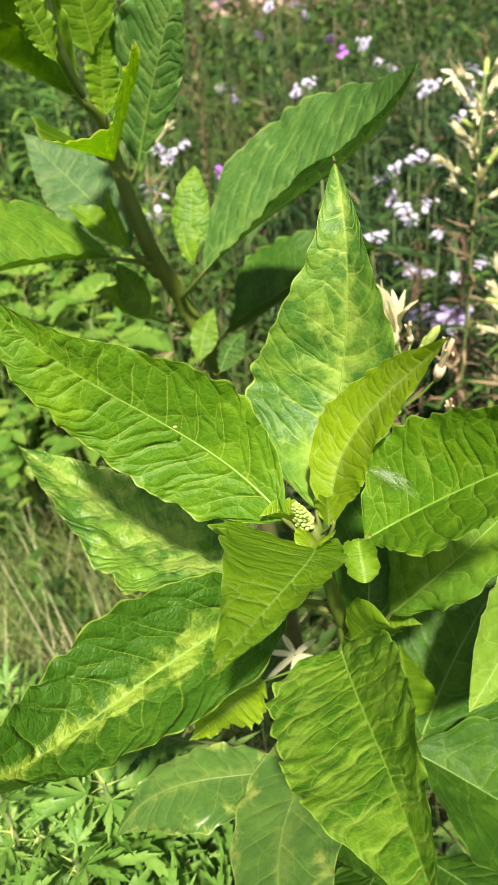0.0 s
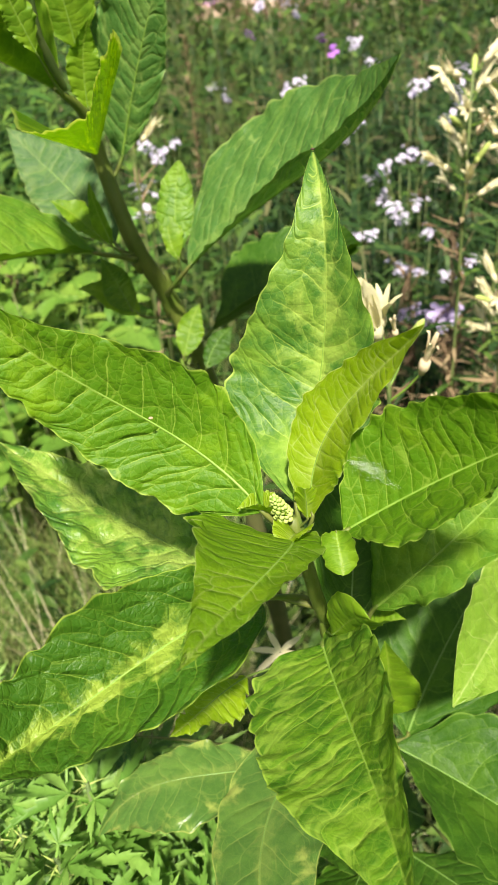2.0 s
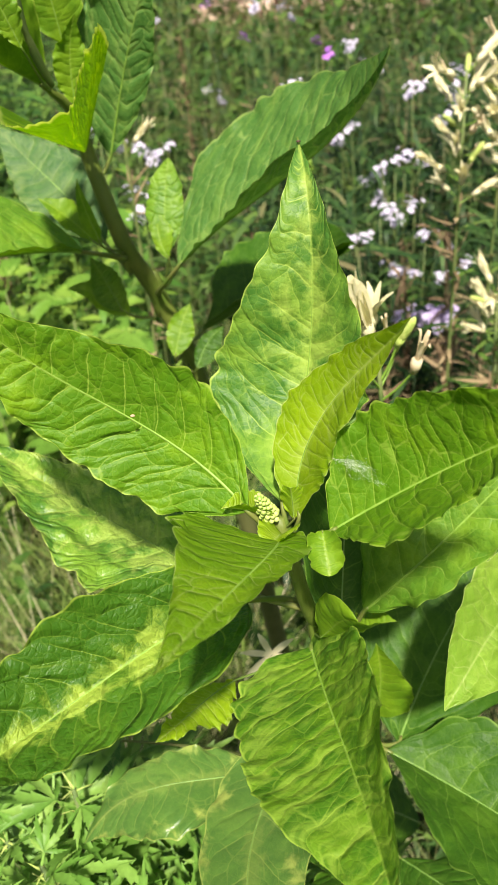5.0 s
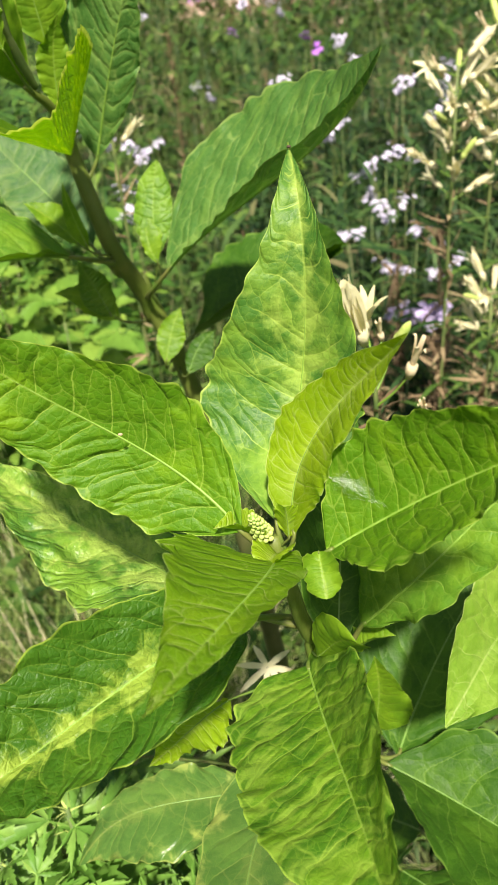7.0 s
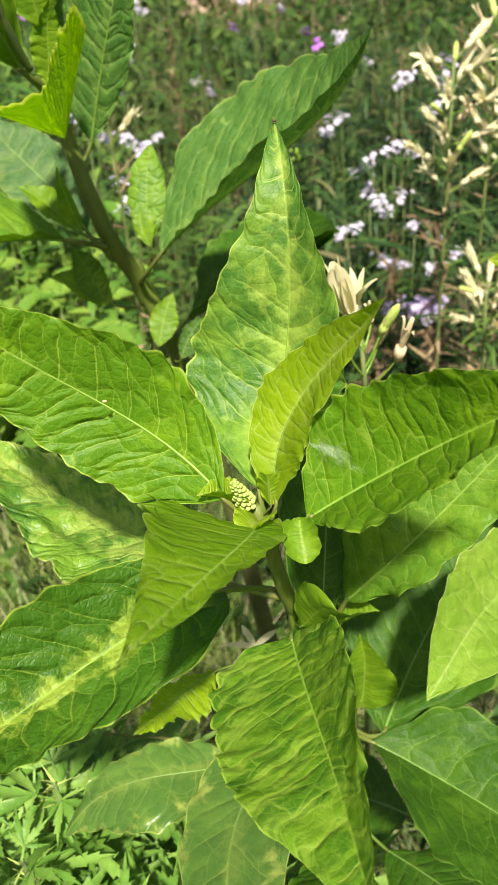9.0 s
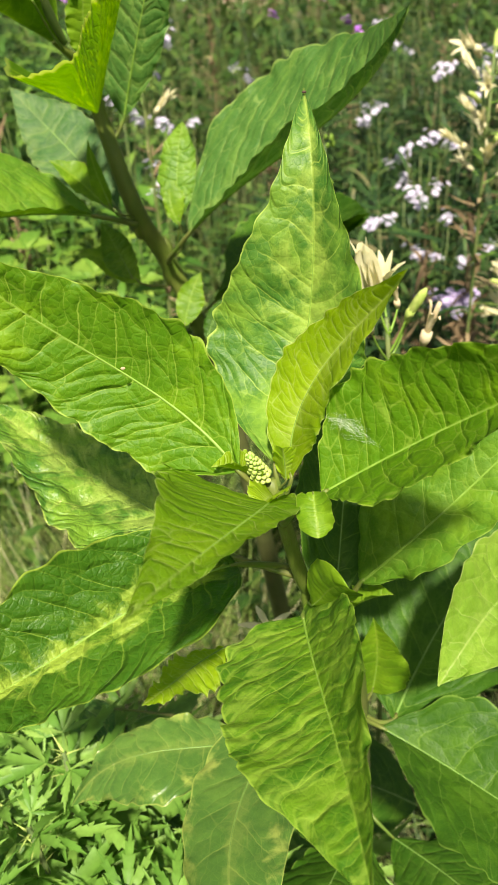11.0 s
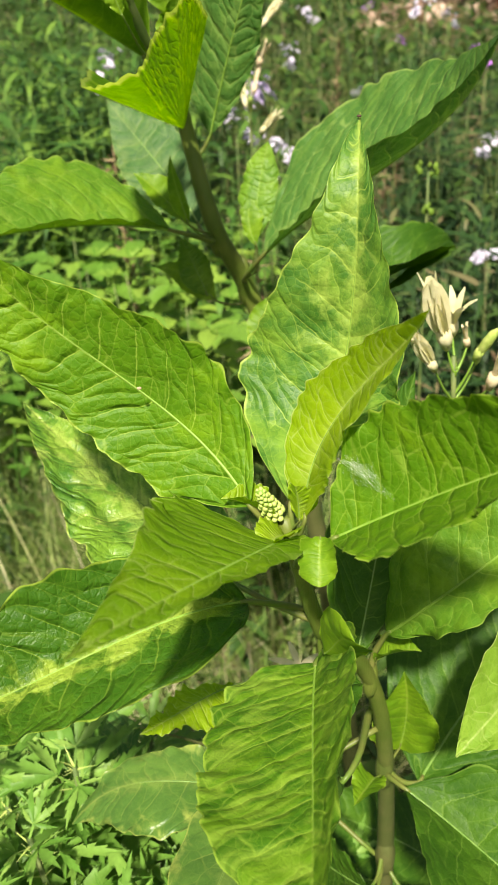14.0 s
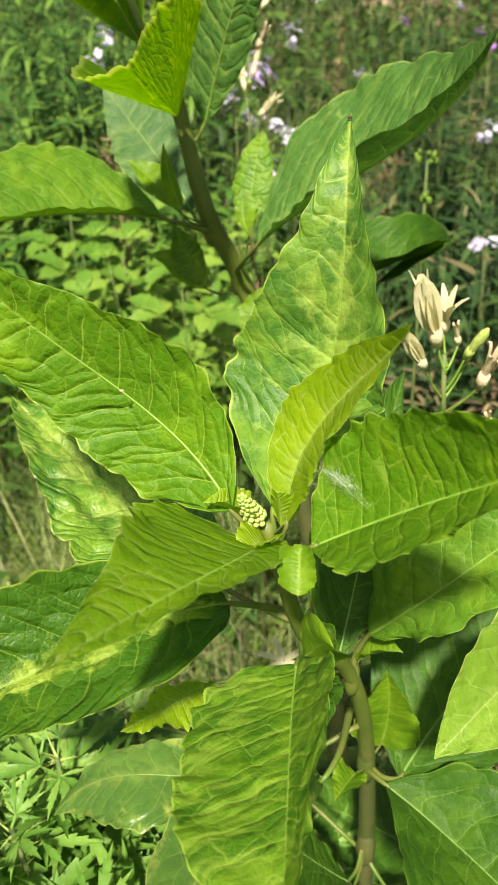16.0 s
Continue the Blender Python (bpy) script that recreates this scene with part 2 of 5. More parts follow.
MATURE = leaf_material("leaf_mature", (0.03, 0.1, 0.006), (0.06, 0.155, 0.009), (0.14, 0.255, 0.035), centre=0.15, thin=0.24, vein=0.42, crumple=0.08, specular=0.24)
DULL = leaf_material("leaf_dull", (0.042, 0.125, 0.030), (0.078, 0.180, 0.040), (0.22, 0.31, 0.09), centre=0.1, rough=0.54, thin=0.24, relief=0.8, vein=0.26, crumple=0.12, streak=0.2, margin=0.3, specular=0.22)
BLUISH = leaf_material("leaf_bluish", (0.058, 0.17, 0.028), (0.118, 0.25, 0.04), (0.26, 0.39, 0.09), centre=0.25, rough=0.48, thin=0.28, relief=1.4, vein=0.6, crumple=0.1, streak=0.05)
BLOTCH = leaf_material("leaf_blotched", (0.075, 0.18, 0.03), (0.13, 0.26, 0.042), (0.34, 0.43, 0.09), centre=0.25, rough=0.34, thin=0.32, relief=0.6, vein=0.25, crisp=0.2, crumple=0.12, reach=1.6, margin=0.95, specular=0.55)
PALE = leaf_material("leaf_pale", (0.17, 0.33, 0.025), (0.27, 0.44, 0.05), (0.46, 0.58, 0.17), patch=0.55, centre=0.12, rough=0.46, thin=0.32, relief=1.2, vein=0.24, crisp=0.3, crumple=0.14, specular=0.5)
SMALL = leaf_material("leaf_small", (0.10, 0.235, 0.008), (0.18, 0.335, 0.012), (0.34, 0.47, 0.06), patch=0.6, centre=0.1, thin=0.36, relief=0.4, vein=0.22, crisp=0.2)
RIB = plain_material("midrib_green", (0.15, 0.29, 0.03), (0.20, 0.35, 0.05), 200, 0.45)
RIB_DARK = plain_material("midrib_dull", (0.11, 0.24, 0.04), (0.17, 0.30, 0.06), 200, 0.45)
PETIOLE = plain_material("petiole", (0.09, 0.175, 0.02), (0.15, 0.165, 0.04), 60, 0.45)
STEM = stem_material("stem_skin")
BUD = plain_material("bud", (0.32, 0.45, 0.09), (0.47, 0.56, 0.16), 300, 0.5)
CREAM = plain_material("cream_petal", (0.68, 0.65, 0.36), (0.80, 0.77, 0.50), 120, 0.6, 0.2)
FADED = plain_material("faded_petal", (0.62, 0.50, 0.30), (0.76, 0.68, 0.44), 120, 0.65, 0.2)
WHITE = plain_material("white_petal", (0.60, 0.57, 0.72), (0.74, 0.72, 0.82), 120, 0.55, 0.3)
LILAC = plain_material("lilac_petal", (0.56, 0.46, 0.74), (0.70, 0.62, 0.84), 120, 0.55, 0.3)
PURPLE = plain_material("purple_petal", (0.42, 0.13, 0.62), (0.60, 0.26, 0.78), 120, 0.55, 0.3)
STALK = plain_material("wild_stalk", (0.07, 0.13, 0.03), (0.16, 0.20, 0.06), 40, 0.6)
STRAW = ramp_material("dry_husk", [(0.0, (0.09, 0.06, 0.03)), (0.5, (0.20, 0.14, 0.07)), (1.0, (0.36, 0.29, 0.15))], 0.75, 0.2)
HERB = ramp_material("herb_leaf", [(0.0, (0.018, 0.055, 0.010)), (0.4, (0.042, 0.108, 0.018)), (0.75, (0.08, 0.17, 0.025)), (1.0, (0.16, 0.25, 0.05))], 0.5, 0.3)
FRESH = ramp_material("fresh_herb_leaf", [(0.0, (0.055, 0.16, 0.02)), (0.5, (0.115, 0.265, 0.03)), (1.0, (0.26, 0.41, 0.055))], 0.5, 0.35)
HERB_TALL = ramp_material("tall_herb_leaf", [(0.0, (0.026, 0.085, 0.015)), (0.5, (0.066, 0.168, 0.025)), (1.0, (0.18, 0.32, 0.045))], 0.5, 0.3)
GRASS = ramp_material("grass_blade", [(0.0, (0.026, 0.066, 0.014)), (0.4, (0.063, 0.125, 0.024)), (0.75, (0.125, 0.17, 0.04)), (0.92, (0.20, 0.20, 0.075)), (1.0, (0.27, 0.225, 0.115))], 0.55, 0.3)
PALE_GRASS = ramp_material("pale_grass", [(0.0, (0.10, 0.22, 0.035)), (0.5, (0.24, 0.37, 0.07)), (0.82, (0.42, 0.48, 0.17)), (1.0, (0.56, 0.52, 0.32))], 0.55, 0.3)
CUT = ramp_material("cut_leaf", [(0.0, (0.10, 0.25, 0.03)), (0.5, (0.19, 0.37, 0.06)), (1.0, (0.33, 0.51, 0.11))], 0.5, 0.35)
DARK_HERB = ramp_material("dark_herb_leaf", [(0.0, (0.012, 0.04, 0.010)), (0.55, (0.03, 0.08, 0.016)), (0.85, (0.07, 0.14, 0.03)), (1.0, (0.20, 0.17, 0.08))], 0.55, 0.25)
SILK = plain_material("silk", (0.75, 0.75, 0.75), (0.85, 0.85, 0.85), 100, 0.5)
DRY = ramp_material("dead_leaf", [(0.0, (0.26, 0.15, 0.10)), (0.5, (0.42, 0.29, 0.21)), (1.0, (0.56, 0.44, 0.34))], 0.8, 0.1)
SPOT = plain_material("dry_spot", (0.36, 0.26, 0.14), (0.46, 0.36, 0.22), 400, 0.8)
SPOT_DARK = plain_material("dried_tip", (0.05, 0.03, 0.02), (0.10, 0.07, 0.04), 400, 0.8)


def ground_material():
    n = Nodes("ground_soil")
    co = n.add("ShaderNodeTexCoord").outputs["Object"]
    colour = n.mix(n.step(n.noise(co, 0.9, 6.0, 0.65), 0.35, 0.65), (0.028, 0.026, 0.016), (0.03, 0.05, 0.014))
    colour = n.mix(n.math("MULTIPLY", n.step(n.noise(co, 22.0, 5.0, 0.7), 0.5, 0.75), 0.6), colour, (0.10, 0.085, 0.045))
    bump = n.add("ShaderNodeBump", Strength=0.8, Distance=0.03, Height=n.noise(co, 14.0, 6.0, 0.7))
    return n.finish(colour, 0.9, bump.outputs[0], 0.0, None, 0.2)


# ---- mesh helpers ----
def mesh(name, verts, faces, mat, parent=None, uvs=None, smooth=True, label=""):
    me = bpy.data.meshes.new(name)
    me.from_pydata([tuple(p) for p in verts], [], faces)
    if uvs is not None:
        loops = np.empty(len(me.loops), dtype=np.int32)
        me.loops.foreach_get("vertex_index", loops)
        for key, layer in uvs.items():
            me.uv_layers.new(name=key).data.foreach_set("uv", np.asarray(layer, dtype=np.float32)[loops].ravel())
    if smooth:
        me.polygons.foreach_set("use_smooth", [True] * len(me.polygons))
    me.materials.append(mat)
    ob = new(name, me)
    ob.parent = parent
    if parent is not None and parent.type == "EMPTY":
        ob.matrix_parent_inverse = Matrix.Translation(-parent.location)
    return tagged(ob, label)


def tube(points, radii, sides=7):
    """Vertices and faces of a tube along points."""
    pts = [Vector(p) for p in points]
    verts, faces = [], []
    axis = None
    for i, p in enumerate(pts):
        t = (pts[min(i + 1, len(pts) - 1)] - pts[max(i - 1, 0)]).normalized()
        if axis is None:
            axis = t.orthogonal().normalized()
        axis = (axis - t * axis.dot(t)).normalized()
        other = t.cross(axis)
        for k in range(sides):
            a = 2 * math.pi * k / sides
            verts.append(p + (axis * math.cos(a) + other * math.sin(a)) * radii[i])
    for i in range(len(pts) - 1):
        for k in range(sides):
            a, b = i * sides + k, i * sides + (k + 1) % sides
            faces.append((a, b, b + sides, a + sides))
    faces.append(tuple(range(sides))[::-1])
    faces.append(tuple(range((len(pts) - 1) * sides, len(pts) * sides)))
    return verts, faces


def bezier(points, n):
    """n points of a smooth curve through the points given."""
    p = [Vector(q) for q in points]
    knots = [0.0]
    for a, b in zip(p, p[1:]):
        knots.append(knots[-1] + (b - a).length ** 0.5 + 1e-6)
    out = []
    for i in range(n):
        t = knots[-1] * i / (n - 1)
        k = max(j for j in range(len(p) - 1) if knots[j] <= t + 1e-9)
        u = (t - knots[k]) / (knots[k + 1] - knots[k])
        a, b = p[k], p[k + 1]
        ta = (p[k + 1] - p[k - 1]) * 0.5 if k else b - a
        tb = (p[k + 2] - p[k]) * 0.5 if k + 2 < len(p) else b - a
        out.append(a * (2 * u**3 - 3 * u**2 + 1) + ta * (u**3 - 2 * u**2 + u) + b * (3 * u**2 - 2 * u**3) + tb * (u**3 - u**2))
    return out


class Pile:
    """Collects many small pieces into one mesh."""

    def __init__(self):
        self.verts, self.faces = [], []

    def add(self, verts, faces):
        n = len(self.verts)
        self.verts.extend(verts)
        self.faces.extend([tuple(i + n for i in f) for f in faces])

    def make(self, name, mat, parent=None, smooth=True, label=""):
        return mesh(name, self.verts, self.faces, mat, parent, None, smooth, label)


def lagrange(points):
    """Midrib: a cubic through base, two points and tip, by the length along them."""
    p = [np.array(q, float) for q in points]
    k = np.cumsum([0.0] + [np.linalg.norm(b - a) for a, b in zip(p, p[1:])])
    k = k / k[-1]

    def at(s):
        total = np.zeros(3)
        for i in range(4):
            w = 1.0
            for j in range(4):
                if j != i:
                    w *= (s - k[j]) / (k[i] - k[j])
            total = total + w * p[i]
        return total

    return at


def leaf(parent, pts, mat, attach=None, rib=0.0016, rib_mat=None, wave=0.0035, waves=5.0, quilt=0.0012, bow=0.0, peak=0.40, count=9.0, seed=0, nu=130, nv=22, tip=1.12, slim=1.6, scallop=0.06, lobe=None, pucker=0.0003, crimp=1.0, forms=None, spin=(0.0, 0.0), label=""):
    """A pinnate leaf. pts: base, two points of the midrib, tip, and a point of either margin where the blade is widest.
    The halves may stand at any angle to one another. attach: where its stalk leaves the stem. slim: 1 gives a long drawn-out tip.
    forms: (peak, slim, tip) of either half, where they differ; spin: how either half turns about the midrib towards the tip, in radians.
    scallop: how far the margin swells between the side veins; lobe: (side, size) of an ear that grows back beside the stalk;
    pucker: the height of its wrinkles; crimp: how much the margin buckles."""
    rib *= 0.45
    forms = forms or ((peak, slim, tip), (peak, slim, tip))
    rib_at = lagrange(pts[:4])
    e1, e2 = np.array(pts[4], float), np.array(pts[5], float)
    grid = np.linspace(0.2, 0.65, 46)
    sw = float(grid[np.argmin([np.linalg.norm(rib_at(s) - (e1 + e2) / 2) for s in grid])])
    tang = lambda s: Vector(rib_at(min(s + 0.01, 1.0)) - rib_at(max(s - 0.01, 0.0))).normalized()
    t0 = tang(sw)

    def outline(s, form):
        top, drawn, blunt = form
        if s < top:
            return 1 - (1 - max(s, 0.0) / top) ** 2.6
        u = min((s - top) / (1 - top), 1.0)
        return max(1 - u**drawn, 0.0) ** blunt

    def profile(s, form):
        reach = min(0.10, s, 1 - s)
        return sum(outline(s + reach * k, form) for k in (-1, -0.5, 0, 0.5, 1)) / 5

    half = []
    for e, form in zip((e1, e2), forms):
        a = Vector(e - rib_at(sw))
        half.append((a - t0 * a.dot(t0)) / max(profile(sw, form), 0.85))
    length = sum((Vector(pts[i + 1]) - Vector(pts[i])).length for i in range(3))
    wob = lambda x, k: noise.noise(Vector((x, 11.3 * k + 3.1, seed * 2.7 + 0.4)))
    upper = 1.0 if t0.cross(half[1] - half[0]).dot(Vector((0, -0.6, 0.8))) > 0 else -1.0
    verts, part_uv, size_uv, vein_uv, faces, spine, normals = [], [], [], [], [], [], []
    for i in range(nu + 1):
        s = i / nu
        m = Vector(rib_at(s))
        t = tang(s)
        turn = t0.rotation_difference(t)
        h = [Matrix.Rotation(w * (s - sw), 3, t) @ (turn @ a) for a, w in zip(half, spin)]
        n = t.cross(h[1] - h[0]).normalized()
        spine.append(m)
        normals.append(n)
        fs = [max(profile(s, form), 0.012) for form in forms]
        edge = [0.09 * wob(s * waves * 1.6, k) + 0.06 * wob(s * waves * 4.5, k + 5) for k in (0, 1)]
        slow = [1.5 * wob(s * waves * 0.7, k + 10) for k in (0, 1)]
        mid = [1.5 * wob(s * waves * 1.7, k + 20) for k in (0, 1)]
        fast = [1.2 * wob(s * waves * 4.2, k + 30) for k in (0, 1)]
        for j in range(-nv, nv + 1):
            v = j / nv
            k = 0 if v < 0 else 1
            av = abs(v)
            f, fk, back = fs[k], fs[k], 0.0
            size = min(f * 1.6, 1.0)
            if lobe is not None and lobe[0] == k and s < 0.2:
                g = 1 - s / 0.2
                fk = f + 0.42 * math.sqrt(g) * min(1.0, s * 30 + 0.35)
                back = lobe[1] * length * g * av
            q = av * fk * half[k].length / 0.04
            drift = 0.45 * noise.noise(Vector((s * 3.1, v * 1.5, seed * 3.3 + 9)))
            tau = s * count - q**1.25 * count * 0.19 - 0.9 * max(av - 0.72, 0) ** 1.5 * count * 0.3 + drift
            ridge = abs(math.sin(math.pi * (tau + 0.43 * k)))
            soft = math.sqrt(ridge * ridge + 0.06)
            p = m + h[k] * (fk * av * (1 + (edge[k] + scallop * size * (ridge * ridge - 0.5) * (0.3 + 2.4 * abs(wob(s * waves * 1.1, k + 40)))) * av * av)) - t * back
            lift = wave * size * (0.8 * av**2 * slow[k] + 0.8 * av**4 * mid[k] + 0.75 * av**6 * fast[k])
            puff = 0.55 + 0.9 * noise.noise(Vector((tau * 0.9, 3 * q, seed * 1.7 + k)))
            lift += upper * 0.7 * quilt * size * puff * (soft - 0.6) * min(av * 4, 1.0) * (1 - 0.5 * av)
            buckle = 0.5 + 1.1 * noise.noise(Vector((s * waves * 1.3, 7.7 * k, seed * 1.9)))
            lift += upper * crimp * wave * 0.4 * size * av**4 * (soft - 0.62) * buckle
            crease = 0.5 - 2.2 * abs(noise.noise(p * 62 + Vector((seed * 2.1, 4 * k, 1))))
            lift += upper * pucker * size * (0.8 * noise.noise(p * 95 + Vector((seed, 2, 0))) + 0.5 * noise.noise(p * 210 + Vector((seed, 7, 0))) + 0.6 * crease) * min(av * 4, 1)
            lift += bow * (av * av - 0.3 * av) * f
            lift += 0.0009 * noise.noise(p * 48 + Vector((seed, 0, 0))) * size * min(av * 3, 1)
            verts.append(p + n * lift)
            part_uv.append((s, 0.5 + 0.5 * v))
            size_uv.append((s * length / 0.04, math.copysign(q, v)))
            vein_uv.append((tau, q))
    row = 2 * nv + 1
    for i in range(nu):
        for j in range(row - 1):
            a = i * row + j
            faces.append((a, a + row, a + row + 1, a + 1) if upper > 0 else (a, a + 1, a + row + 1, a + row))
    blade = mesh("leaf", verts, faces, mat, parent, {"part": part_uv, "size": size_uv, "vein": vein_uv}, True, label)
    rib_pts = [p - n * upper * rib * 0.30 for p, n in zip(spine[::3], normals[::3])]
    v, f = tube(rib_pts, [rib * (1 - 0.88 * (i / (len(rib_pts) - 1)) ** 0.8) for i in range(len(rib_pts))], 8)
    mesh("midrib", v, f, rib_mat or RIB, blade)
    if attach is not None:
        a, b = Vector(attach), spine[0]
        gap = (b - a).length
        way = bezier([a, a.lerp(b - tang(0.02) * gap * 0.25, 0.6), b, spine[3]] if gap > 0.018 else [a, b, spine[3]], 12)
        v, f = tube(way, [rib * (2.2 - 1.15 * i / 11) for i in range(12)], 8)
        mesh("petiole", v, f, PETIOLE, blade)
    return blade


def cupped_leaf(parent, base, rim, mat, seed=0, depth=0.008, crimp=0.0045, label=""):
    """A young leaf still folded into a fan: pleats run from its foot to a crimped margin."""
    foot = Vector(base)
    edge = bezier(rim, 181)
    verts, faces, part_uv, size_uv, vein_uv = [], [], [], [], []
    n = (edge[0] - foot).cross(edge[-1] - foot).normalized()
    across = 0.0
    for i, e in enumerate(edge):
        if i:
            across += (e - edge[i - 1]).length
        a = i / 180
        d = e - foot
        for j in range(25):
            u = j / 24
            p = foot + d * (0.03 + 0.97 * u)
            pleat = a * 26 + 2.2 * noise.noise(Vector((a * 7, u * 2, seed)))
            lift = depth * math.sin(math.pi * a) * math.sin(math.pi * u * 0.8)
            lift += crimp * u**3 * (0.7 * noise.noise(Vector((a * 17, u * 0.6, seed))) + 0.4 * noise.noise(Vector((a * 44, u * 0.6, seed))))
            lift += 0.0014 * u * (1 - 0.5 * u) * math.sin(pleat * 2 * math.pi) * (0.6 + noise.noise(Vector((a * 11, u * 4, seed + 3))))
            verts.append(p + n * lift + d.normalized() * crimp * 0.5 * u**4 * noise.noise(Vector((a * 15, 4.0, seed))))
            part_uv.append((u, 0.75 + 0.25 * u))
            size_uv.append((u * d.length / 0.04, 0.3 + across * u / 0.04))
            vein_uv.append((pleat, u))
    for i in range(180):
        for j in range(24):
            k = i * 25 + j
            faces.append((k, k + 1, k + 26, k + 25))
    return mesh("leaf", verts, faces, mat, parent, {"part": part_uv, "size": size_uv, "vein": vein_uv}, True, label)


def sprig_leaf(parent, base, az, el, length, width, droop, mat, seed=0, attach=None, fold=0.25, label="", **more):
    """A leaf that starts at base, heads to the azimuth az and the elevation el (degrees), and bends down by droop degrees."""
    p = Vector(base)
    pts = [p.copy()]
    for i in range(3):
        e = radians(el - droop * (i + 0.5) / 3)
        p = p + Vector((math.sin(radians(az)) * math.cos(e), math.cos(radians(az)) * math.cos(e), math.sin(e))) * length / 3
        pts.append(p.copy())
    mid = pts[1].lerp(pts[2], 0.4)
    t = (pts[2] - pts[1]).normalized()
    side = t.cross(Vector((0, 0, 1)))
    side = side.normalized() if side.length > 0.05 else Vector((1, 0, 0))
    up = side.cross(t)
    pts += [mid - side * width / 2 + up * width * fold, mid + side * width / 2 + up * width * fold]
    return leaf(parent, pts, mat, attach, seed=seed, label=label, **more)


def empty(name, at, label, category, group="", kind=""):
    ob = new(name)
    ob.location = at
    ob.empty_display_size = 0.02
    return tagged(ob, label, category, group, kind)


# ---- ground ----
def build_ground():
    verts, faces = [], []
    rings = [0.0, 0.5, 1.0, 1.5, 2.2, 3.0, 4.0, 5.5, 7.5, 10, 14, 20, 30, 50, 90, 160, 300, 600]
    k = 48
    for r in rings:
        for a in range(k):
            x, y = r * math.cos(2 * math.pi * a / k), r * math.sin(2 * math.pi * a / k)
            verts.append((x, y + 1.0, 0.06 * noise.noise(Vector((x * 0.9, y * 0.9, 0))) + 0.3 * noise.noise(Vector((x * 0.04, y * 0.04, 3))) * min(r / 20, 1)))
    for i in range(len(rings) - 1):
        for a in range(k):
            b = (a + 1) % k
            faces.append((i * k + a, i * k + b, (i + 1) * k + b, (i + 1) * k + a))
    tagged(mesh("ground", verts, faces, ground_material()), "dark weedy garden soil under the plants", "ground", "", "structure")


build_ground()


# ---- the pokeweed in the middle ----
def stem(parent, points, radii, mat, name="stem"):
    way = bezier(points, 40)
    rr = []
    for i in range(40):
        u = i / 39 * (len(radii) - 1)
        k = min(int(u), len(radii) - 2)
        rr.append(radii[k] + (radii[k + 1] - radii[k]) * (u - k))
    v, f = tube(way, rr, 14)
    return mesh(name, v, f, mat, parent)


def node_ring(parent, at, radius, mat):
    """The swollen joint where a leaf stalk leaves the stem."""
    bm = bmesh.new()
    bmesh.ops.create_icosphere(bm, subdivisions=2, radius=radius)
    for vert in bm.verts:
        vert.co *= 0.80
        vert.co.z *= 3.4
        vert.co += vert.co.normalized() * 0.15 * radius * noise.noise(vert.co * 300)
        vert.co += Vector(at)
    me = bpy.data.meshes.new("joint")
    bm.to_mesh(me)
    bm.free()
    me.polygons.foreach_set("use_smooth", [True] * len(me.polygons))
    me.materials.append(mat)
    ob = new("joint", me)
    ob.parent = parent
    ob.matrix_parent_inverse = Matrix.Translation(-parent.location)
    return ob


front = empty("pokeweed_plant", (0.05, 0.34, 0.0), "leafy pokeweed plant with mottled virus-streaked green leaves", "plant")
stem(front, [(0.05, 0.34, -0.05), (0.05, 0.335, 0.4), (0.049, 0.315, 0.75), (0.046, 0.297, 1.0), (0.036, 0.277, 1.108), (0.018, 0.25, 1.165), (0.010, 0.239, 1.215), (0.006, 0.238, 1.236)],
     [0.0125, 0.012, 0.0105, 0.0074, 0.0053, 0.0041, 0.0034, 0.0025], STEM)
for at, r in (((0.018, 0.25, 1.160), 0.0041), ((0.036, 0.277, 1.108), 0.0051), ((0.045, 0.295, 1.012), 0.0069), ((0.048, 0.302, 0.91), 0.0081), ((0.011, 0.240, 1.208), 0.0034)):
    node_ring(front, at, r, STEM)
leaf(front, [(0.0082, 0.2409, 1.2407), (0.0242, 0.2920, 1.2808), (0.0264, 0.2969, 1.3227), (0.0247, 0.3297, 1.3486), (-0.0096, 0.2935, 1.2809), (0.0451, 0.2714, 1.2950)],
     UPRIGHT, (0.012, 0.24, 1.222), 0.0014, wave=0.0035, waves=5.5, quilt=0.0004, count=10, bow=-0.0012, forms=((0.34, 1.12, 1.19), (0.42, 0.90, 1.51)), spin=(0.43, 0.19), crimp=0.3, seed=0, scallop=0.06, pucker=0.0009, label="upright leaf, mottled green and yellow along the midrib")
leaf(front, [(-0.0043, 0.2332, 1.2440), (-0.0457, 0.2533, 1.2765), (-0.0743, 0.2517, 1.3026), (-0.1021, 0.2516, 1.3417), (-0.0668, 0.2476, 1.2626), (-0.0232, 0.2544, 1.2960)],
     YOUNG, (0.006, 0.243, 1.225), 0.0017, wave=0.00275, waves=6, quilt=0.0003, count=11, bow=-0.0027, forms=((0.23, 2.03, 0.87), (0.42, 1.13, 1.18)), spin=(0.19, -0.06), crimp=0.7, seed=1, scallop=0.07, pucker=0.0004, label="glossy fresh green leaf with a netted surface")
leaf(front, [(0.0139, 0.2339, 1.2384), (0.0183, 0.2454, 1.2619), (0.0387, 0.2408, 1.2968), (0.0503, 0.2211, 1.3245), (0.0059, 0.2500, 1.2688), (0.0311, 0.2218, 1.2831)],
     BRIGHT, (0.009, 0.236, 1.222), 0.0012, wave=0.0016, waves=6, quilt=0.0001, count=14, scallop=0.025, crimp=0.4, pucker=0.0001, bow=0.0002, forms=((0.40, 1.71, 1.13), (0.41, 1.55, 1.14)), spin=(0.04, -0.57), seed=2, label="young folded yellow-green leaf")
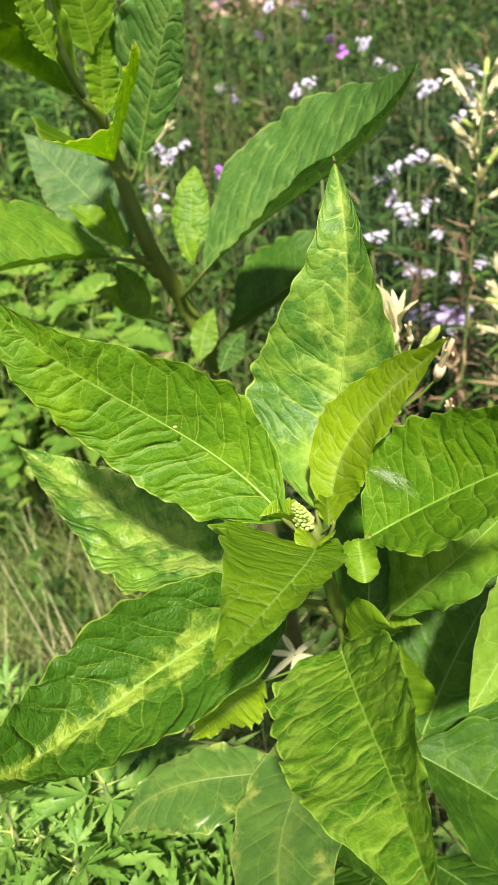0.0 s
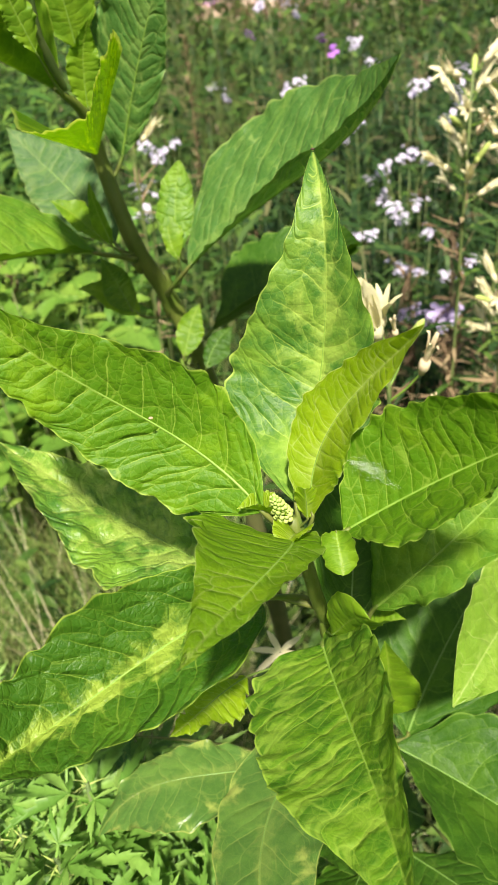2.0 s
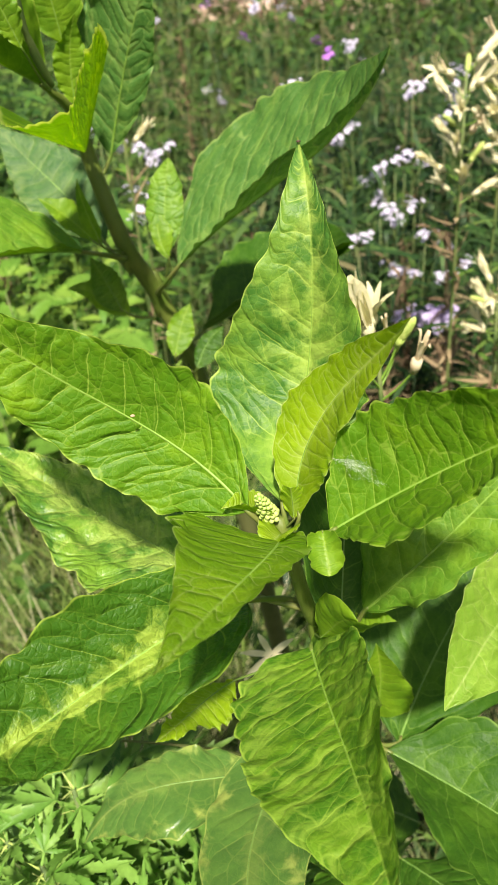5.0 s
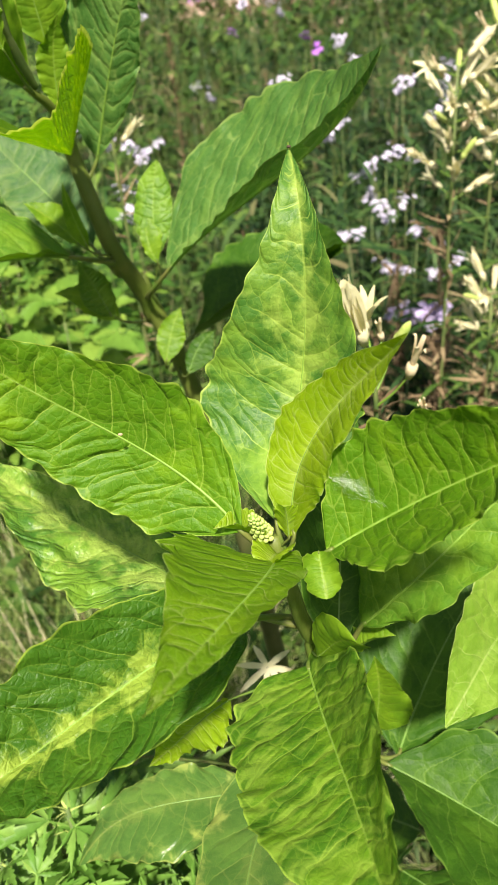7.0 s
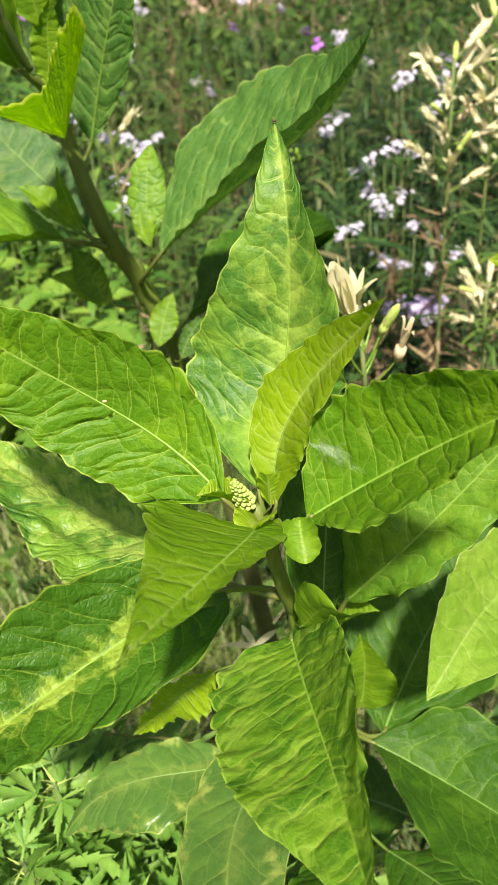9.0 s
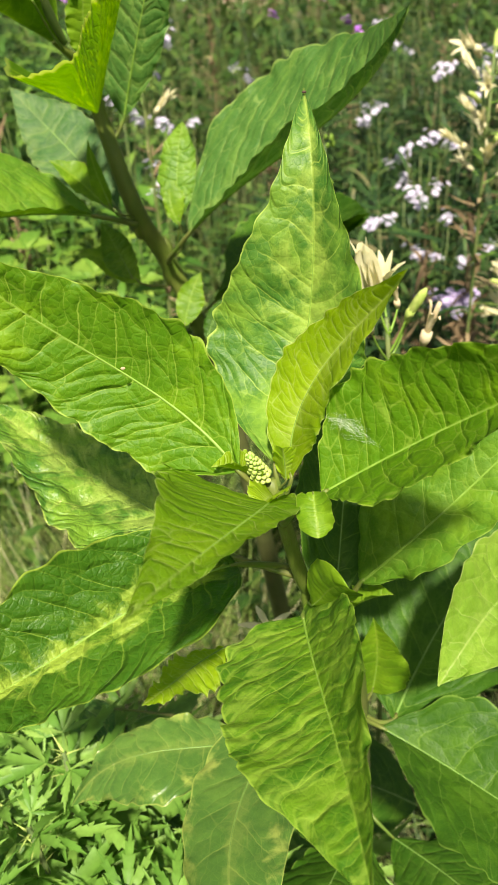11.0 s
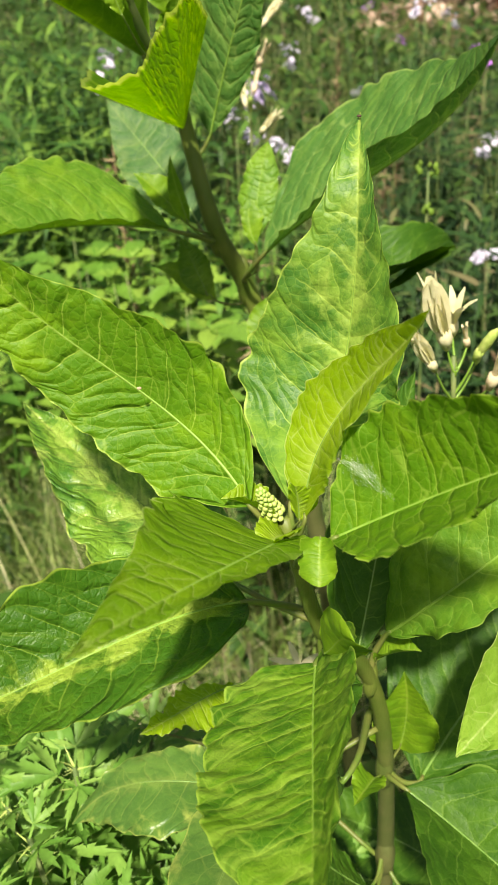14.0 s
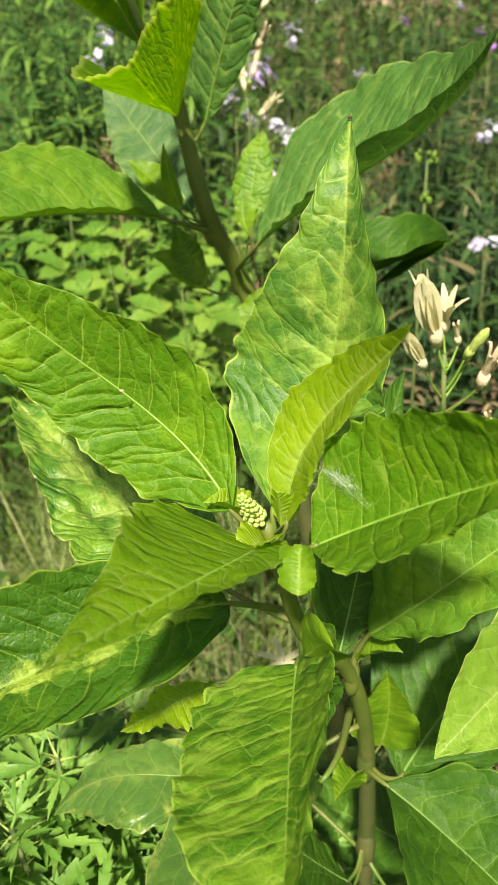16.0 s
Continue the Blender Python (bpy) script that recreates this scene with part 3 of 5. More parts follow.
leaf(front, [(0.0243, 0.2197, 1.2436), (0.0444, 0.2187, 1.2578), (0.0755, 0.2053, 1.2871), (0.1007, 0.1773, 1.3210), (0.0283, 0.2305, 1.2787), (0.0498, 0.1835, 1.2746)],
     BROAD, (0.01, 0.237, 1.215), 0.0017, wave=0.0032, waves=7, quilt=0.0004, count=12, scallop=0.035, pucker=0.0005, crimp=0.35, bow=-0.0049, forms=((0.30, 1.76, 1.20), (0.35, 1.62, 1.18)), spin=(0.53, 0.00), seed=3, label="broad fresh green leaf with a wavy margin")
leaf(front, [(0.0426, 0.2758, 1.1402), (0.0739, 0.2723, 1.1810), (0.1199, 0.2774, 1.2379), (0.1400, 0.2637, 1.2876), (0.0740, 0.2913, 1.2301), (0.1010, 0.2598, 1.1966)],
     LUSH, (0.036, 0.276, 1.115), 0.0019, wave=0.00375, waves=6, quilt=0.0012, count=11, scallop=0.08, bow=-0.0019, forms=((0.42, 1.63, 1.06), (0.40, 1.52, 0.97)), spin=(0.19, 0.19), seed=4, pucker=0.0014, label="dark green leaf with pale netted veins")
leaf(front, [(0.0053, 0.2383, 1.2258), (0.0039, 0.2063, 1.2492), (-0.0119, 0.1629, 1.2704), (-0.0251, 0.1320, 1.2814), (0.0038, 0.1696, 1.2667), (-0.0227, 0.2139, 1.2603)],
     SMOOTH, (0.014, 0.243, 1.195), 0.0016, wave=0.0028, waves=5, quilt=0.0003, count=11, pucker=0.0004, crimp=0.7, bow=-0.0036, forms=((0.31, 1.80, 0.97), (0.32, 1.45, 1.32)), spin=(-0.31, -0.63), seed=5, scallop=0.09, label="arched green leaf tilted on edge")
leaf(front, [(-0.0248, 0.2609, 1.1823), (-0.0540, 0.2937, 1.1756), (-0.0956, 0.3151, 1.1916), (-0.1411, 0.3416, 1.2113), (-0.0942, 0.2726, 1.1935), (-0.0792, 0.3330, 1.1899)],
     PUCKER, (0.016, 0.25, 1.172), 0.0016, wave=0.00325, waves=6, quilt=0.00066, count=12, bow=-0.0030, forms=((0.40, 1.35, 1.15), (0.42, 1.60, 1.12)), spin=(0.37, 0.00), seed=6, scallop=0.06, pucker=0.0024, label="puckered leaf with pale blotches")
leaf(front, [(-0.0097, 0.2384, 1.1925), (-0.0432, 0.2104, 1.2018), (-0.0804, 0.1790, 1.2007), (-0.1075, 0.1304, 1.2366), (-0.0427, 0.1729, 1.2042), (-0.0663, 0.2092, 1.2276)],
     MOSAIC, (0.014, 0.258, 1.168), 0.0019, wave=0.00375, waves=5, quilt=0.0013, count=9, scallop=0.06, bow=-0.0048, forms=((0.29, 2.16, 1.04), (0.38, 2.01, 1.01)), spin=(0.13, 0.35), seed=7, pucker=0.0009, label="large dark green leaf with yellow mosaic patches")
leaf(front, [(0.0156, 0.2405, 1.1589), (0.0206, 0.1906, 1.1808), (0.0257, 0.1508, 1.1978), (0.0312, 0.0993, 1.2125), (0.0378, 0.1693, 1.2170), (-0.0148, 0.1908, 1.1782)],
     STREAKY, (0.018, 0.248, 1.155), 0.0018, wave=0.0032, waves=6.5, quilt=0.00025, count=11, bow=-0.0037, forms=((0.33, 2.50, 1.12), (0.31, 2.54, 1.15)), spin=(0.35, 0.26), crimp=0.45, seed=8, scallop=0.035, lobe=(0, 0.115), pucker=0.0008, label="crinkled hanging leaf with pale streaks")
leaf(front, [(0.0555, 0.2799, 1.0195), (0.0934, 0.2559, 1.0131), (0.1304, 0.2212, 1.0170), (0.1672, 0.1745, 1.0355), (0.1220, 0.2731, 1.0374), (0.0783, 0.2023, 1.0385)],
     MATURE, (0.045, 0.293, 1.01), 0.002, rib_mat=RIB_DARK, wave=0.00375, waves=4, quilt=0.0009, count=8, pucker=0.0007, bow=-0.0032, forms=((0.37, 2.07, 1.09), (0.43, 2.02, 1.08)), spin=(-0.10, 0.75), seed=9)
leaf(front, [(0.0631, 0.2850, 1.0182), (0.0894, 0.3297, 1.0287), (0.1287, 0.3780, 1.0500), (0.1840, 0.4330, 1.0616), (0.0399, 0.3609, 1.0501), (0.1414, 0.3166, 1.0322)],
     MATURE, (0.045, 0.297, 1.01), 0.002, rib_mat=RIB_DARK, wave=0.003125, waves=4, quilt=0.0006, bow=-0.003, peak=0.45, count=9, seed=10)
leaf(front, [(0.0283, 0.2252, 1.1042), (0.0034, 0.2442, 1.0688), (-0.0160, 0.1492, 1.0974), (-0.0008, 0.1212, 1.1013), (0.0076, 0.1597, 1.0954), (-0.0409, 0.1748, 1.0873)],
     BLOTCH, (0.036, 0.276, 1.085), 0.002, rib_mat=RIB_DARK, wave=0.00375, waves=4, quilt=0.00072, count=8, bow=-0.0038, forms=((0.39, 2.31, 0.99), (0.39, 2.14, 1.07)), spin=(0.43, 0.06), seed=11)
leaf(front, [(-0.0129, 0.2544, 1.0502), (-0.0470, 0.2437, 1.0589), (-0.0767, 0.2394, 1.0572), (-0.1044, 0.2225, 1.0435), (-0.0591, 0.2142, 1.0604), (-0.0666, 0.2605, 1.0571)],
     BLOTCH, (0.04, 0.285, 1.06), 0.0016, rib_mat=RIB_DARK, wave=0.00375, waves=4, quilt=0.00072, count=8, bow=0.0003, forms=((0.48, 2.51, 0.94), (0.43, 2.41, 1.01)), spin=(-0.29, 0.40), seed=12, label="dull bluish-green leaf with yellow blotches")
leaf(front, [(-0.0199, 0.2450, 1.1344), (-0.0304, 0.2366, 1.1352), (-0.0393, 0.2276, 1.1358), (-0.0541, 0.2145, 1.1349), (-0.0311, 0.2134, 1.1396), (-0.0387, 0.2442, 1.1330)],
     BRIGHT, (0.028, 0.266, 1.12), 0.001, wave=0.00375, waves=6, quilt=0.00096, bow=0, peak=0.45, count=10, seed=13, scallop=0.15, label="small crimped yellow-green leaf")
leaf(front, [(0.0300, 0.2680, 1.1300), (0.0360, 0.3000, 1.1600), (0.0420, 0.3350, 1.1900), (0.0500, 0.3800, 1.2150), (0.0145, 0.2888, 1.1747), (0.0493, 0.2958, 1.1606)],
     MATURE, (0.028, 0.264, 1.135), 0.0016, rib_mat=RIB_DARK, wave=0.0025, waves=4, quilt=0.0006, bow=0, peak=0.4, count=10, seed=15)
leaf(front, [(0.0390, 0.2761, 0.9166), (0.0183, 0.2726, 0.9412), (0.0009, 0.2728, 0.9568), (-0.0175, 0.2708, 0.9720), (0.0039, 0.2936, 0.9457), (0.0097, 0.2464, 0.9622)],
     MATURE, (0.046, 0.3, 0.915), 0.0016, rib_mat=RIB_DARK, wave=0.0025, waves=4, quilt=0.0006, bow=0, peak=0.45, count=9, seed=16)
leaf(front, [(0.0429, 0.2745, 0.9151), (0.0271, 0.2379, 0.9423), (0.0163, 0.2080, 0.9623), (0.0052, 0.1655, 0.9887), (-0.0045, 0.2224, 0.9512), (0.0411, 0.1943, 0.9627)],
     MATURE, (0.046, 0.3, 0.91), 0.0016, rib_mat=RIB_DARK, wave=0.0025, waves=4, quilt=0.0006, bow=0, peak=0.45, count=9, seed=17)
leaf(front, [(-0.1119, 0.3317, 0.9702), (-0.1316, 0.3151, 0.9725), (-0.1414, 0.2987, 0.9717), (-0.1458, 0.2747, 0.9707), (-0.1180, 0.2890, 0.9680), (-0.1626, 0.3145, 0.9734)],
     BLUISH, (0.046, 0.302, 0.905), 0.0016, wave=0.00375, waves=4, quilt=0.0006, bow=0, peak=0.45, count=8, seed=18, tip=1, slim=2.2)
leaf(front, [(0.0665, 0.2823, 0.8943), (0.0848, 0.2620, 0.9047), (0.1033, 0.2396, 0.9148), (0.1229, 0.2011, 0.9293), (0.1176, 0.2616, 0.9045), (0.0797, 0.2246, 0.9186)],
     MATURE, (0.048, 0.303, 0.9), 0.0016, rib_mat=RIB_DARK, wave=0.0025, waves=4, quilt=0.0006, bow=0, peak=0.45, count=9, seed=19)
# young shoots in the leaf axils and at the tip
leaf(front, [(0.0195, 0.2360, 1.1700), (0.0245, 0.2280, 1.1850), (0.0285, 0.2200, 1.1975), (0.0330, 0.2125, 1.2045), (0.0190, 0.2285, 1.1985), (0.0345, 0.2215, 1.1850)],
     SMALL, (0.018, 0.244, 1.163), 0.0006, wave=0.0012, waves=2, quilt=0.0001, bow=0.006, peak=0.5, count=5, scallop=0.03, seed=101, nu=44, nv=12, tip=0.55, slim=4, pucker=0.0003, label="curled ear at the foot of a leaf")
sprig_leaf(front, (0.0385, 0.281, 1.116), 110, 60, 0.028, 0.014, 40, SMALL, 102, (0.037, 0.276, 1.110), 0.4, rib=0.0008, nu=36, nv=7, wave=0.002)
sprig_leaf(front, (0.052, 0.300, 1.024), 80, 80, 0.064, 0.034, -20, SMALL, 103, (0.046, 0.296, 1.012), 0.3, rib=0.0010, nu=36, nv=7, wave=0.002)
sprig_leaf(front, (0.040, 0.286, 1.016), 200, 35, 0.030, 0.017, 20, SMALL, 104, (0.045, 0.293, 1.010), 0.35, rib=0.0008, nu=36, nv=7, wave=0.002)
sprig_leaf(front, (0.028, 0.262, 1.128), 190, 20, 0.036, 0.016, 70, MATURE, 105, (0.034, 0.274, 1.112), 0.3, rib=0.0008, nu=36, nv=7, wave=0.002)
leaf(front, [(0.0214, 0.2165, 1.2475), (0.0217, 0.2105, 1.2455), (0.0222, 0.2062, 1.2428), (0.0224, 0.2022, 1.2395), (0.0162, 0.2090, 1.2438), (0.0278, 0.2072, 1.2446)],
     SMALL, (0.0215, 0.2210, 1.2400), 0.0005, wave=0.0022, waves=4, quilt=0.0006, bow=0.005, peak=0.5, count=5, seed=106, nu=44, nv=12, tip=0.6, slim=4, pucker=0.0006, label="wavy ear at the foot of a broad leaf")
sprig_leaf(front, (0.008, 0.232, 1.232), 200, 55, 0.022, 0.014, 75, BRIGHT, 107, (0.008, 0.238, 1.226), 0.45, rib=0.0006, nu=36, nv=7, wave=0.0015, quilt=0.001)
sprig_leaf(front, (0.000, 0.236, 1.236), 250, 70, 0.020, 0.013, 60, BRIGHT, 108, (0.006, 0.238, 1.230), 0.5, rib=0.0006, nu=36, nv=7, wave=0.0015, quilt=0.001)
sprig_leaf(front, (0.012, 0.234, 1.238), 10, 85, 0.018, 0.011, -30, BRIGHT, 109, (0.008, 0.238, 1.230), 0.55, rib=0.0006, nu=36, nv=7, wave=0.001, quilt=0.0014)


def flower_bud_head(parent, base, tip, count, size):
    """A short raceme of round buds."""
    rng = random.Random(5)
    a, b = Vector(base), Vector(tip)
    head = mesh("bud_stalk", *tube([a, a.lerp(b, 0.5), b], [0.0020, 0.0026, 0.0012], 9), RIB, parent)
    axis = (b - a).normalized()
    u = axis.orthogonal().normalized()
    w = axis.cross(u)
    for i in range(count):
        f = (i + 0.5) / count
        ang = i * 2.39996
        r = 0.0034 * (1 - 0.75 * f**1.5)
        c = a.lerp(b, 0.15 + 0.85 * f) + (u * math.cos(ang) + w * math.sin(ang)) * r
        bm = bmesh.new()
        bmesh.ops.create_icosphere(bm, subdivisions=2, radius=size * rng.uniform(0.8, 1.1) * (1 - 0.35 * f))
        for vert in bm.verts:
            vert.co = c + vert.co
        me = bpy.data.meshes.new("bud")
        bm.to_mesh(me)
        bm.free()
        me.polygons.foreach_set("use_smooth", [True] * len(me.polygons))
        me.materials.append(BUD)
        ob = new("bud", me)
        ob.parent = head
    return head


flower_bud_head(front, (0.0035, 0.2375, 1.236), (0.000, 0.2295, 1.254), 64, 0.00118)


# ---- the pokeweed behind it ----
back = empty("pokeweed_plant", (0.02, 0.66, 0.0), "tall pokeweed plant with a thick green stem", "plant")
stem(back, [(0.02, 0.66, -0.05), (0.01, 0.65, 0.4), (-0.025, 0.62, 0.85), (-0.055, 0.597, 1.08), (-0.078, 0.588, 1.169), (-0.094, 0.576, 1.215), (-0.109, 0.582, 1.28), (-0.112, 0.575, 1.318)],
     [0.0135, 0.013, 0.0115, 0.0098, 0.0080, 0.0072, 0.0062, 0.0042], STEM)
stem(back, [(-0.110, 0.580, 1.300), (-0.113, 0.568, 1.316), (-0.1185, 0.553, 1.3285), (-0.122, 0.546, 1.334)], [0.0048, 0.0038, 0.0026, 0.0012], STEM, "branch")
for k, (x, y, z) in enumerate(((-0.128, 0.49, 1.42), (-0.118, 0.50, 1.43), (-0.112, 0.50, 1.44))):
    stem(back, [(-0.117, 0.553, 1.332), (-0.120, 0.53, 1.365), (x, y, z)], [0.0022, 0.0018, 0.0012], STALK, "flower_stalk")
for at, r in (((-0.078, 0.588, 1.169), 0.0080), ((-0.094, 0.576, 1.212), 0.0071), ((-0.109, 0.582, 1.282), 0.0058)):
    node_ring(back, at, r, STEM)
leaf(back, [(-0.0541, 0.5480, 1.2066), (-0.0167, 0.5410, 1.2389), (0.0495, 0.5140, 1.2915), (0.0827, 0.4769, 1.3504), (-0.0062, 0.5773, 1.2922), (0.0068, 0.4970, 1.2737)],
     BLUISH, (-0.078, 0.586, 1.169), 0.0024, wave=0.003, waves=6, quilt=0.0005, count=11, scallop=0.03, crimp=0.6, bow=-0.0027, forms=((0.42, 1.86, 1.09), (0.44, 1.50, 1.21)), spin=(-0.11, -0.48), seed=40, pucker=0.0008, label="long folded dark green leaf")
leaf(back, [(-0.1162, 0.5432, 1.2253), (-0.1435, 0.5106, 1.2412), (-0.1725, 0.4728, 1.2528), (-0.2039, 0.3975, 1.2670), (-0.1669, 0.5281, 1.2806), (-0.1553, 0.4763, 1.2583)],
     LUSH, (-0.094, 0.57, 1.207), 0.0024, wave=0.003125, waves=5, quilt=0.0005, count=11, scallop=0.03, crimp=0.5, bow=-0.0033, forms=((0.43, 1.69, 1.10), (0.42, 1.60, 1.12)), spin=(-0.05, -0.01), seed=41, pucker=0.0008)
leaf(back, [(-0.1134, 0.6033, 1.2075), (-0.1340, 0.6195, 1.2328), (-0.1619, 0.6422, 1.2565), (-0.1931, 0.6632, 1.2858), (-0.1832, 0.6324, 1.2437), (-0.1242, 0.6453, 1.2566)],
     DULL, (-0.092, 0.575, 1.195), 0.0022, rib_mat=RIB_DARK, wave=0.00375, waves=5, quilt=0.0006, bow=0, peak=0.5, count=9, seed=42, label="dull bluish-green leaf")
leaf(back, [(-0.1030, 0.5455, 1.3206), (-0.1019, 0.5440, 1.3362), (-0.0995, 0.5422, 1.3511), (-0.0911, 0.5368, 1.3723), (-0.1108, 0.5387, 1.3447), (-0.0913, 0.5469, 1.3413)],
     SMALL, (-0.11, 0.58, 1.295), 0.001, wave=0.0025, waves=5, quilt=0.0006, bow=0, peak=0.45, count=9, seed=43)
leaf(back, [(-0.0943, 0.5876, 1.2763), (-0.0802, 0.5792, 1.3155), (-0.0645, 0.5684, 1.3545), (-0.0430, 0.5561, 1.4005), (-0.0983, 0.5852, 1.3612), (-0.0456, 0.5660, 1.3598)],
     BLUISH, (-0.105, 0.583, 1.262), 0.002, wave=0.00375, waves=5, quilt=0.00084, bow=-0.002, peak=0.5, count=9, scallop=0.03, seed=44)
leaf(back, [(-0.1077, 0.5680, 1.3519), (-0.1083, 0.5647, 1.3685), (-0.1090, 0.5610, 1.3860), (-0.1074, 0.5526, 1.4169), (-0.1250, 0.5571, 1.3936), (-0.0923, 0.5751, 1.3833)],
     SMALL, (-0.112, 0.575, 1.315), 0.0012, wave=0.0025, waves=4, quilt=0.0006, bow=0, peak=0.45, count=9, seed=45)
leaf(back, [(-0.1201, 0.5508, 1.3309), (-0.1430, 0.5262, 1.3546), (-0.1621, 0.4897, 1.3786), (-0.1848, 0.4478, 1.4003), (-0.1363, 0.5018, 1.4138), (-0.1478, 0.4858, 1.3923)],
     SMALL, (-0.12, 0.545, 1.335), 0.0012, wave=0.003125, waves=5, quilt=0.00072, bow=0, peak=0.45, count=9, seed=46)
leaf(back, [(-0.1189, 0.5088, 1.3610), (-0.1217, 0.5050, 1.3737), (-0.1252, 0.5010, 1.3888), (-0.1281, 0.4921, 1.4115), (-0.1321, 0.4986, 1.3842), (-0.1164, 0.5126, 1.3821)],
     SMALL, (-0.118, 0.55, 1.33), 0.001, wave=0.0025, waves=5, quilt=0.0006, bow=0, peak=0.45, count=9, seed=47)
# shade on this leaf is put into its colour: dark MATURE, not DULL
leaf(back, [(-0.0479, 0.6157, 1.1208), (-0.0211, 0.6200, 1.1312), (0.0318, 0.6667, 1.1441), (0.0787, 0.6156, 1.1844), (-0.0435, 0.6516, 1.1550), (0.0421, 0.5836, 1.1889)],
     MATURE, (-0.068, 0.592, 1.1), 0.002, rib_mat=RIB_DARK, wave=0.003125, waves=4, quilt=0.0006, count=9, bow=0.0001, forms=((0.48, 1.58, 1.10), (0.49, 1.66, 1.11)), spin=(-0.22, 0.42), seed=48, label="dull leaf darkened to look shaded")
leaf(back, [(-0.0610, 0.5590, 1.2130), (-0.0612, 0.5690, 1.2330), (-0.0590, 0.5800, 1.2520), (-0.0545, 0.5890, 1.2710), (-0.0745, 0.5740, 1.2420), (-0.0475, 0.5720, 1.2430)],
     LUSH, (-0.077, 0.588, 1.172), 0.0009, wave=0.001875, waves=4, quilt=0.0004, bow=0.004, peak=0.45, count=8, seed=49, nu=48, nv=10, tip=0.85, slim=2.6, pucker=0.0004)
leaf(back, [(-0.0607, 0.5572, 1.2092), (-0.0656, 0.5615, 1.2208), (-0.0667, 0.5677, 1.2313), (-0.0668, 0.5753, 1.2432), (-0.0715, 0.5644, 1.2245), (-0.0566, 0.5632, 1.2280)],
     SMALL, (-0.076, 0.586, 1.172), 0.0008, wave=0.001875, waves=4, quilt=0.00036, bow=0, peak=0.5, count=8, seed=50, nu=36, nv=7)
leaf(back, [(-0.1049, 0.5475, 1.2280), (-0.1085, 0.5472, 1.2431), (-0.1113, 0.5466, 1.2577), (-0.1123, 0.5469, 1.2753), (-0.1160, 0.5433, 1.2514), (-0.1045, 0.5484, 1.2443)],
     SMALL, (-0.095, 0.57, 1.212), 0.0009, wave=0.00125, waves=3, quilt=0.00036, bow=0, peak=0.4, count=8, seed=51, nu=36, nv=7)
leaf(back, [(-0.1124, 0.5612, 1.2251), (-0.1221, 0.5681, 1.2338), (-0.1326, 0.5698, 1.2447), (-0.1474, 0.5702, 1.2563), (-0.1298, 0.5574, 1.2388), (-0.1230, 0.5782, 1.2471)],
     SMALL, (-0.096, 0.572, 1.212), 0.0009, wave=0.001875, waves=3, quilt=0.00036, bow=0, peak=0.5, count=8, seed=52, nu=36, nv=7)
leaf(back, [(-0.1059, 0.5827, 1.1587), (-0.1111, 0.5833, 1.1736), (-0.1162, 0.5836, 1.1883), (-0.1232, 0.5839, 1.2052), (-0.1216, 0.5746, 1.1716), (-0.1027, 0.5889, 1.1823)],
     LUSH, (-0.08, 0.588, 1.15), 0.001, rib_mat=RIB_DARK, wave=0.001875, waves=3, quilt=0.00036, bow=0, peak=0.5, count=8, seed=53, nu=36, nv=7)
leaf(back, [(-0.1004, 0.5823, 1.1559), (-0.1146, 0.5856, 1.1679), (-0.1268, 0.5868, 1.1757), (-0.1457, 0.5847, 1.1808), (-0.1249, 0.5778, 1.1678), (-0.1204, 0.5959, 1.1805)],
     SMALL, (-0.08, 0.59, 1.15), 0.0009, wave=0.001875, waves=3, quilt=0.00036, bow=0, peak=0.45, count=8, seed=54, nu=36, nv=7)
leaf(back, [(-0.0670, 0.5515, 1.1322), (-0.0634, 0.5581, 1.1432), (-0.0592, 0.5645, 1.1543), (-0.0514, 0.5717, 1.1669), (-0.0715, 0.5608, 1.1499), (-0.0513, 0.5607, 1.1457)],
     SMALL, (-0.066, 0.59, 1.115), 0.0009, wave=0.001875, waves=5, quilt=0.00048, bow=0, peak=0.5, count=8, seed=55, nu=36, nv=7)
leaf(back, [(-0.0528, 0.5648, 1.1126), (-0.0472, 0.5718, 1.1238), (-0.0395, 0.5775, 1.1329), (-0.0285, 0.5818, 1.1398), (-0.0522, 0.5739, 1.1282), (-0.0362, 0.5697, 1.1188)],
     MATURE, (-0.063, 0.592, 1.105), 0.0009, rib_mat=RIB_DARK, wave=0.001875, waves=4, quilt=0.00048, bow=0, peak=0.5, count=8, seed=56, nu=36, nv=7)
cupped_leaf(back, (-0.108, 0.572, 1.284), [(-0.134, 0.485, 1.3385), (-0.108, 0.405, 1.345), (-0.072, 0.372, 1.357), (-0.0633, 0.4377, 1.3775), (-0.0694, 0.5041, 1.3608)], CUP, 5, 0.0, label="cupped bright green leaf with deep pleats")

